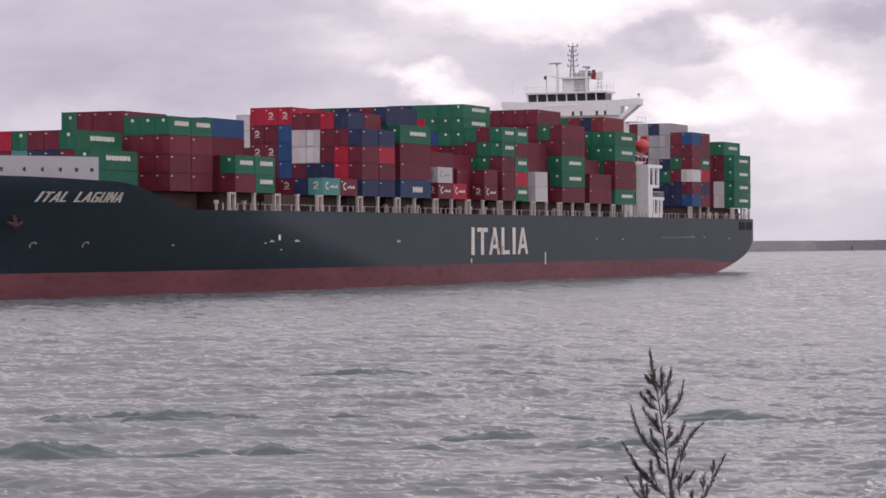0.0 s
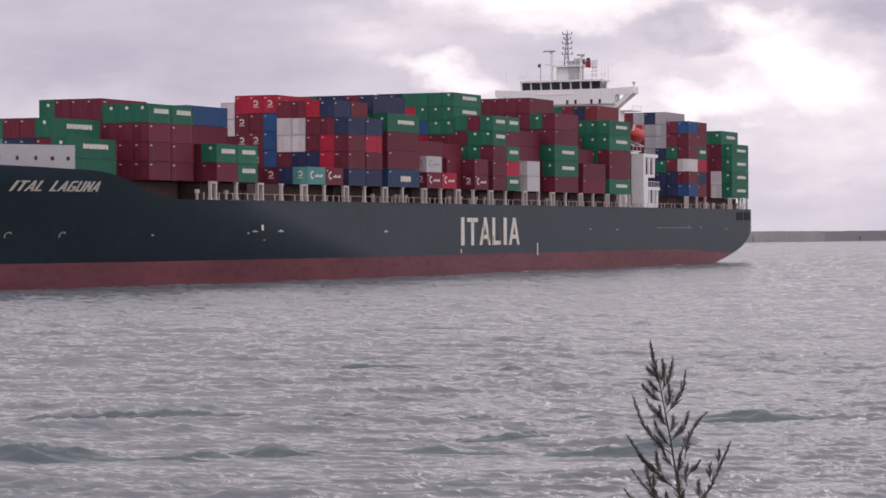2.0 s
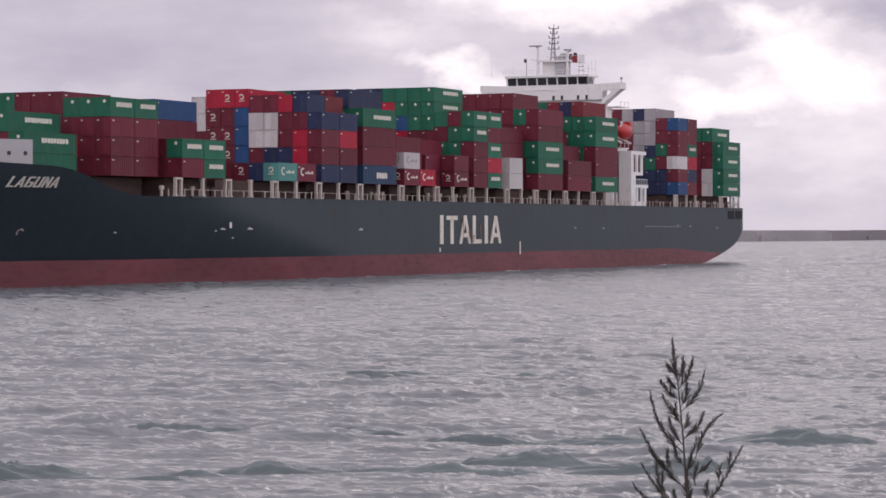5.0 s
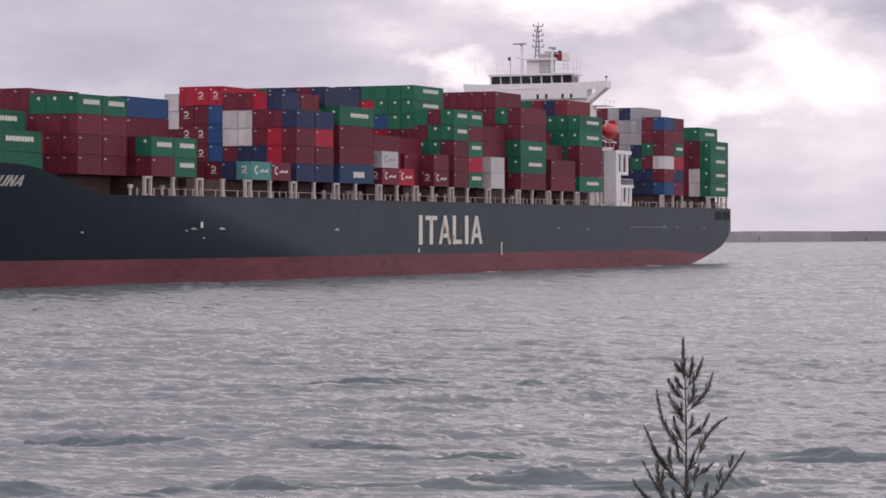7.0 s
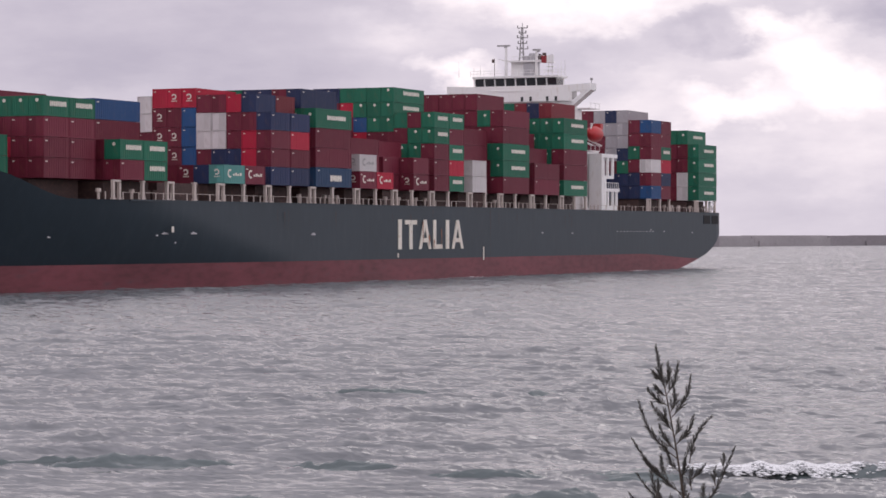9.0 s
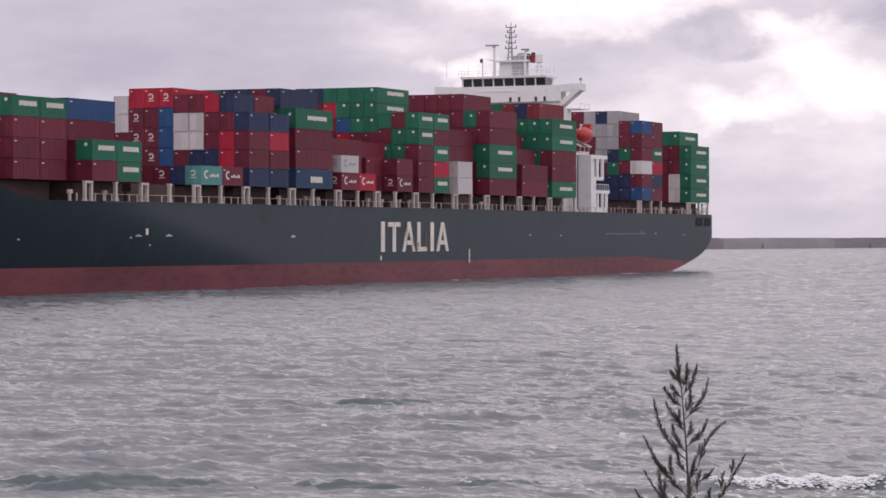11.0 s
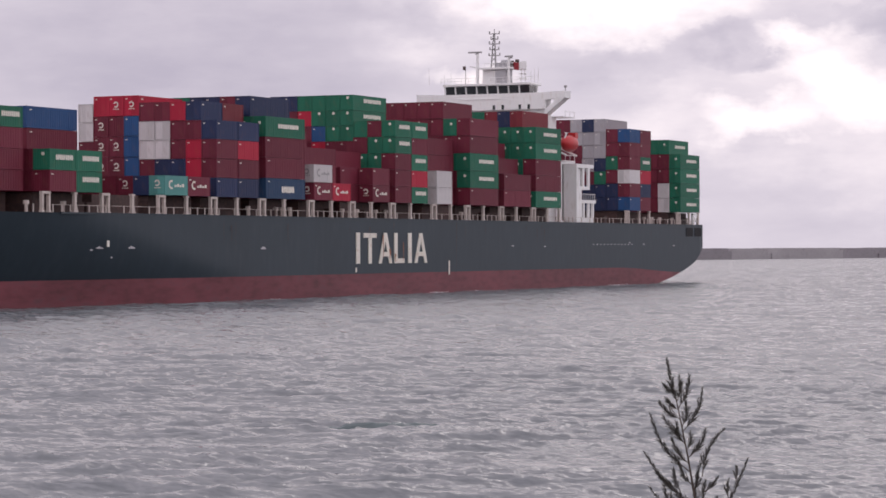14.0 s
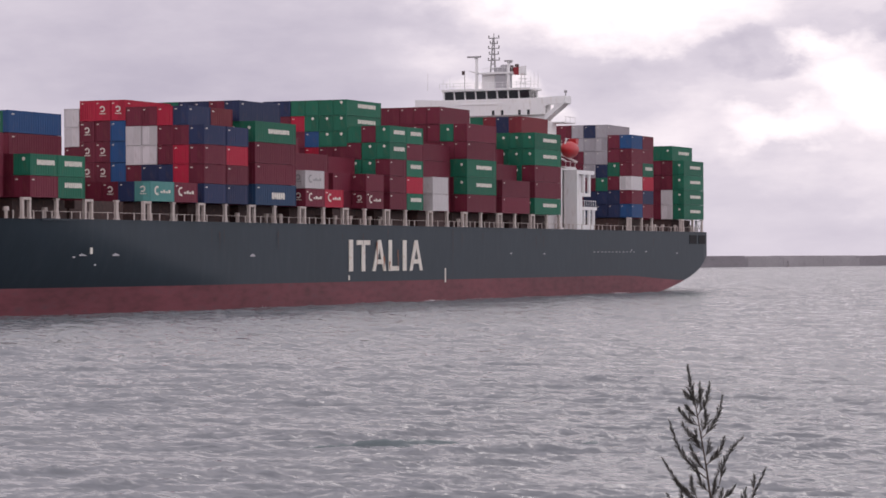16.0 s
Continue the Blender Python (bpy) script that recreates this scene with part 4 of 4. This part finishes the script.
def build_side_marks(hull):
    """Draught and load marks, tug marks and dark plates for the mooring openings at the stern."""
    for x, z0, z1, w in ((-72.2, 2.9, 5.2, 0.22), (-107.0, 3.6, 4.3, 0.22), (-178.9, 7.6, 8.4, 0.28)):
        o = ([], [])
        box(o, x - w, -0.05, z0, x + w, 0.03, z1)
        part("side_mark", o, LETTER, hull)
    for x, z, w in ((-179.5, 7.45, 0.8), (-181.2, 7.2, 0.25), (-172.5, 7.45, 0.8), (-176.4, 6.2, 0.2), (-137.0, 7.3, 0.7), (-45.0, 7.6, 0.4), (-30.0, 7.5, 0.4), (14.0, 8.2, 0.3), (22.0, 7.9, 0.4),
                    (40.0, 7.6, 0.4), (-203.0, 7.0, 0.3)):
        o = ([], [])
        y = BEAM / 2 - half_breadth(x, z)
        box(o, x - w, y - 0.05, z - 0.10, x + w, y + 0.3, z + 0.10)
        if w > 0.6:
            box(o, x - w * 0.5, y - 0.05, z + 0.10, x + w * 0.6, y + 0.3, z + 0.26)
        part("tug_mark", o, GREY, hull)
    # bulb and thruster signs near the bow: an open ring with a tail
    for x, z in ((-228.5, 7.1), (-220.0, 7.1)):
        o = ([], [])
        for i in range(7):
            a0, a1 = radians(20 + 32 * i), radians(20 + 32 * (i + 1))
            b = len(o[0])
            for q, r in ((a0, 0.55), (a1, 0.55), (a1, 0.36), (a0, 0.36)):
                X, Z = x + r * math.cos(q), z + r * math.sin(q) * 0.8
                o[0].append((X, BEAM / 2 - half_breadth(X, Z) - 0.06, Z))
            o[1].append((b, b + 1, b + 2, b + 3))
        part("bow_mark", o, PALE, hull, "pale painted sign on the bow")
    for i in range(12):
        o = ([], [])
        x = -6.0 + i * 1.9
        box(o, x, -0.05, 7.78, x + 0.7, 0.03, 7.92)
        part("side_mark", o, GREY, hull)
    # anchor housed in its pocket high on the bow
    ax, az = -233.3, 10.6
    ay = BEAM / 2 - half_breadth(ax, az)
    o = ([], [])
    tube(o, (ax, ay + 0.2, az + 1.3), (ax, ay - 0.35, az - 0.9), 0.28, 0.34, 8)
    tube(o, (ax - 1.3, ay + 0.1, az - 0.5), (ax, ay - 0.3, az - 1.0), 0.22, 0.4, 6)
    tube(o, (ax + 1.3, ay - 0.5, az - 0.5), (ax, ay - 0.3, az - 1.0), 0.22, 0.4, 6)
    part("anchor", o, DARK, hull, "rust-brown anchor housed at the bow")
    # mooring openings: near-black plates on the plating, their inner shade put into the colour
    for x0, x1 in ((47.6, 52.0), (53.2, 57.4)):
        o = ([], [])
        box(o, x0, -0.08, 9.5, x1, 0.05, 11.3)
        part("mooring_port_plate", o, OPENING_SHADE, hull, "near-black plate painting the shade of a mooring opening in the stern quarter")
    o = ([], [])
    for x in (53.0, 56.6):
        box(o, x, 0.3, DECK_Z - 0.2, x + 0.35, 0.7, 14.3)
    box(o, 53.0, 0.3, 13.9, 56.9, 0.7, 14.3)
    tube(o, (53.2, 0.5, 12.0), (56.7, 0.5, 14.0), 0.14)
    tube(o, (56.7, 0.5, 12.0), (53.2, 0.5, 14.0), 0.14)
    part("stern_frame", o, WHITE, hull, "white cross-braced frame at the stern")


def build_rust(hull):
    """Thin rust runs down the plating from the deck edge and across the painted lettering."""
    rnd = random.Random(9)
    spots = [(-97.6, 9.4, 3.6, 0.22), (-95.2, 7.2, 2.0, 0.35), (-93.2, 6.4, 1.3, 0.30), (-90.2, 8.2, 2.8, 0.16), (-69.5, 11.6, 8.0, 0.10)]
    spots += [(rnd.uniform(-150, 50), rnd.uniform(10.5, 11.6), rnd.uniform(1.0, 3.4), rnd.uniform(0.05, 0.12)) for i in range(16)]
    for x, top, drop, w in spots:
        v, n = [], 6
        for i in range(n + 1):
            k = i / n
            half = w * (1 - 0.75 * k) * rnd.uniform(0.6, 1.2)
            sway = 0.06 * math.sin(7 * k + x)
            v += [(x + sway - half, -0.155, top - drop * k), (x + sway + half, -0.155, top - drop * k)]
        part("rust_run", (v, [(2 * i, 2 * i + 2, 2 * i + 3, 2 * i + 1) for i in range(n)]), RUST_STAIN if top < 10 else DARK, hull)


ship = tagged(new("container_ship"), "dark blue-green container ship with a red waterline, laden with containers", "ship")
hull = build_hull(ship)
letters("ITALIA", -107.4, -81.2, 4.9, 9.7, lambda x, z: 0.0, 0.0, hull, LETTER, "hull_letter")
letters("ITAL LAGUNA", -232.0, -218.2, 12.75, 14.1, lambda x, z: BEAM / 2 - half_breadth(x, z), 0.12, hull, LETTER, "name_letter")
build_side_marks(hull)
build_rust(hull)
build_fittings(ship)
build_house(ship)
build_bow_gear(ship)
build_cargo()
build_wash(ship)


# ---- sapling on the bank, swaying in the wind ----
def build_sapling():
    rnd = random.Random(11)
    root = tagged(new("sapling"), "slender casuarina sapling with feathery grey-green needles on the shore bank", "sapling")
    # the plant stands across the view: s runs to the camera's right
    s = Vector((math.sin(radians(19)), -math.cos(radians(19)), 0))
    d = Vector((math.cos(radians(19)), math.sin(radians(19)), 0))
    up = Vector((0, 0, 1))

    def at(u, h, w=0.0):
        return s * u + d * w + up * h

    def spray(name, a, b, thick, parent, bend=0.12):
        """A twig from a to b: bare at its foot, then a plume of slender shoots that lie close along it and thin out to a fine tip."""
        wood, leaf, steps, pts = ([], []), ([], []), 7, []
        size = (b - a).length
        side = (b - a).cross(d).normalized() * size * bend
        for i in range(steps + 1):
            k = i / steps
            pts.append(a.lerp(b, k) + side * math.sin(math.pi * k))
        for i in range(steps):
            tube(wood, pts[i], pts[i + 1], thick * (1 - 0.85 * i / steps), thick * (1 - 0.85 * (i + 1) / steps), 5)
        count = int(18 + 250 * size)
        for i in range(count):
            k = 0.10 + 0.86 * (i + rnd.random()) / count
            j = min(steps - 1, int(k * steps))
            p = pts[j].lerp(pts[j + 1], min(1, k * steps - j))
            way = (pts[j + 1] - pts[j]).normalized()
            across = way.cross(d).normalized()
            turn = rnd.choice((-1, 1)) * rnd.uniform(0.12, 0.72) * (1.1 - 0.5 * k)
            shoot = (way + across * turn + d * rnd.uniform(-0.6, 0.6) + up * 0.12).normalized()
            ln = rnd.uniform(0.024, 0.060) * (1.2 - 0.8 * k) * min(1.0, 0.55 + 3 * size)
            end = p + (shoot + way * 0.2 + up * 0.1).normalized() * ln
            tube(leaf, p, end, 0.0011, 0.0003, 3)
            # needles lie along the shoot, fanning a little and drawn out to its tip
            for q in range(8):
                c = p.lerp(end, rnd.uniform(0.0, 0.75))
                out = (shoot + Vector((rnd.uniform(-1, 1), rnd.uniform(-1, 1), rnd.uniform(-1, 1))) * 0.34).normalized()
                tube(leaf, c, c + out * ln * rnd.uniform(0.25, 0.45), 0.0010, 0.0003, 3)
        t = tagged(part(name, wood, BARK, parent), kind="stuff")
        tagged(part("needles", leaf, NEEDLE, t, "thin grey-green needles"), kind="stuff")
        return t

    stem = ([], [])
    path = [at(0.0, -0.12), at(0.0, 0.12), at(0.002, 0.3), at(-0.002, 0.5), at(-0.005, 0.60), at(-0.008, 0.66)]
    for i in range(5):
        tube(stem, path[i], path[i + 1], 0.0062 - 0.0011 * i, 0.0062 - 0.0011 * (i + 1), 7)
    part("stem", stem, BARK, root)
    spray("branch", at(-0.003, 0.54), at(-0.012, 0.768), 0.0018, root, 0.02)
    for u0, h0, u1, h1, bend in TWIGS:
        spray("branch", at(u0, h0), at(u1, h1, rnd.uniform(-0.12, 0.12)), 0.0020 if h0 > 0.3 else 0.0028, root, bend)
    return root


# twigs: start and tip, metres to the right of the stem and above its foot, and their bow
TWIGS = [
    (-0.004, 0.593, -0.051, 0.650, 0.08), (0.0, 0.528, 0.078, 0.667, -0.06), (0.0, 0.56, 0.03, 0.675, -0.05), (-0.002, 0.52, -0.049, 0.585, 0.08), (0.0, 0.475, -0.081, 0.577, 0.08),
    (0.002, 0.42, 0.124, 0.602, -0.10), (0.0, 0.44, 0.035, 0.56, -0.10), (0.0, 0.395, -0.078, 0.494, 0.08), (0.0, 0.36, -0.02, 0.47, 0.10), (0.0, 0.23, -0.136, 0.526, 0.10),
    (0.0, 0.27, -0.055, 0.40, 0.10), (0.0, 0.295, 0.104, 0.412, -0.10), (0.0, 0.33, 0.03, 0.40, -0.1), (0.0, 0.17, -0.045, 0.29, 0.12), (0.0, 0.145, 0.03, 0.225, -0.12),
    (0.0, 0.06, -0.192, 0.368, 0.06), (-0.07, 0.17, -0.155, 0.255, 0.08), (-0.06, 0.15, -0.075, 0.25, 0.05), (0.01, -0.03, 0.06, 0.27, 0.10), (0.05, 0.20, 0.193, 0.392, 0.10),
    (0.045, 0.13, 0.12, 0.185, -0.1), (0.04, 0.08, 0.062, 0.17, 0.05), (0.03, -0.06, 0.274, 0.25, -0.04), (0.15, 0.08, 0.165, 0.16, 0.05), (0.20, 0.15, 0.215, 0.215, 0.05),
    (0.09, 0.01, 0.10, 0.09, 0.05), (-0.02, -0.06, -0.20, 0.19, 0.05), (-0.09, 0.02, -0.127, 0.216, 0.08), (-0.12, 0.08, -0.105, 0.15, -0.05), (-0.06, -0.06, -0.244, 0.117, 0.06),
    (-0.03, -0.04, -0.06, 0.07, 0.05), (0.02, -0.05, 0.02, 0.07, 0.05),
]
sapling = build_sapling()


# ---- all that moves ----
def ship_way(t):
    return Vector((521.30 - 3.9168 * t - 0.001176 * t * t, 177.23, 0.0))


def motions():
    times = (0, 4, 8, 12, 16)
    walk(ship, [(t, Matrix.Translation(ship_way(t))) for t in times])
    for thing, m in MOVING:
        walk(thing, [(t, Matrix.Translation(ship_way(t)) @ m) for t in times])
    walk(sea, [(t, Matrix.Translation(SEA_WAY * 1.6 * t)) for t in times])
    run = Vector((-math.cos(radians(25)), -math.sin(radians(25)), 0))
    for swell, az, d, speed in swells:
        start = Vector(polar(az, d))
        way = [(t, speed * t, 0.0) for t in times]
        if any(crest.parent == swell for crest in BREAKING):
            # the tallest crest slows as it breaks, then sinks away
            way = [(0, 0.0, 0.0), (4, 12.4, 0.0), (7.6, 25.0, 0.0), (9, 27.8, 0.0), (12, 30.5, -0.15), (16, 34.0, -0.7)]
        walk(swell, [(t, Matrix.Translation(start + run * gone + Vector((0, 0, sunk))) @ pose(0, 0, 0, 0, 0, 25)) for t, gone, sunk in way])
    # the crest breaks late in its run
    for crest in BREAKING:
        walk(crest, [(0, pose(0, 0, -0.75)), (6.0, pose(0.5, 0, -0.75)), (8.0, pose(0.2, 0, -0.35)), (8.8, pose(0, 0, 0)), (10.0, pose(-0.2, 0, 0)), (13.0, pose(-0.3, 0, -0.3)), (16, pose(-0.3, 0, -0.7))])
    walk(backdrop, [(t, pose(0, 0, 7.42, 0, 0, -0.05 * t)) for t in times])
    foot = Vector(polar(18.76, 12.0, 6.16))
    axis = Vector((math.cos(radians(19)), math.sin(radians(19)), 0))
    walk(sapling, [(t, Matrix.Translation(foot) @ Matrix.Rotation(-radians(lean), 4, axis)) for t, lean in SWAY])


motions()
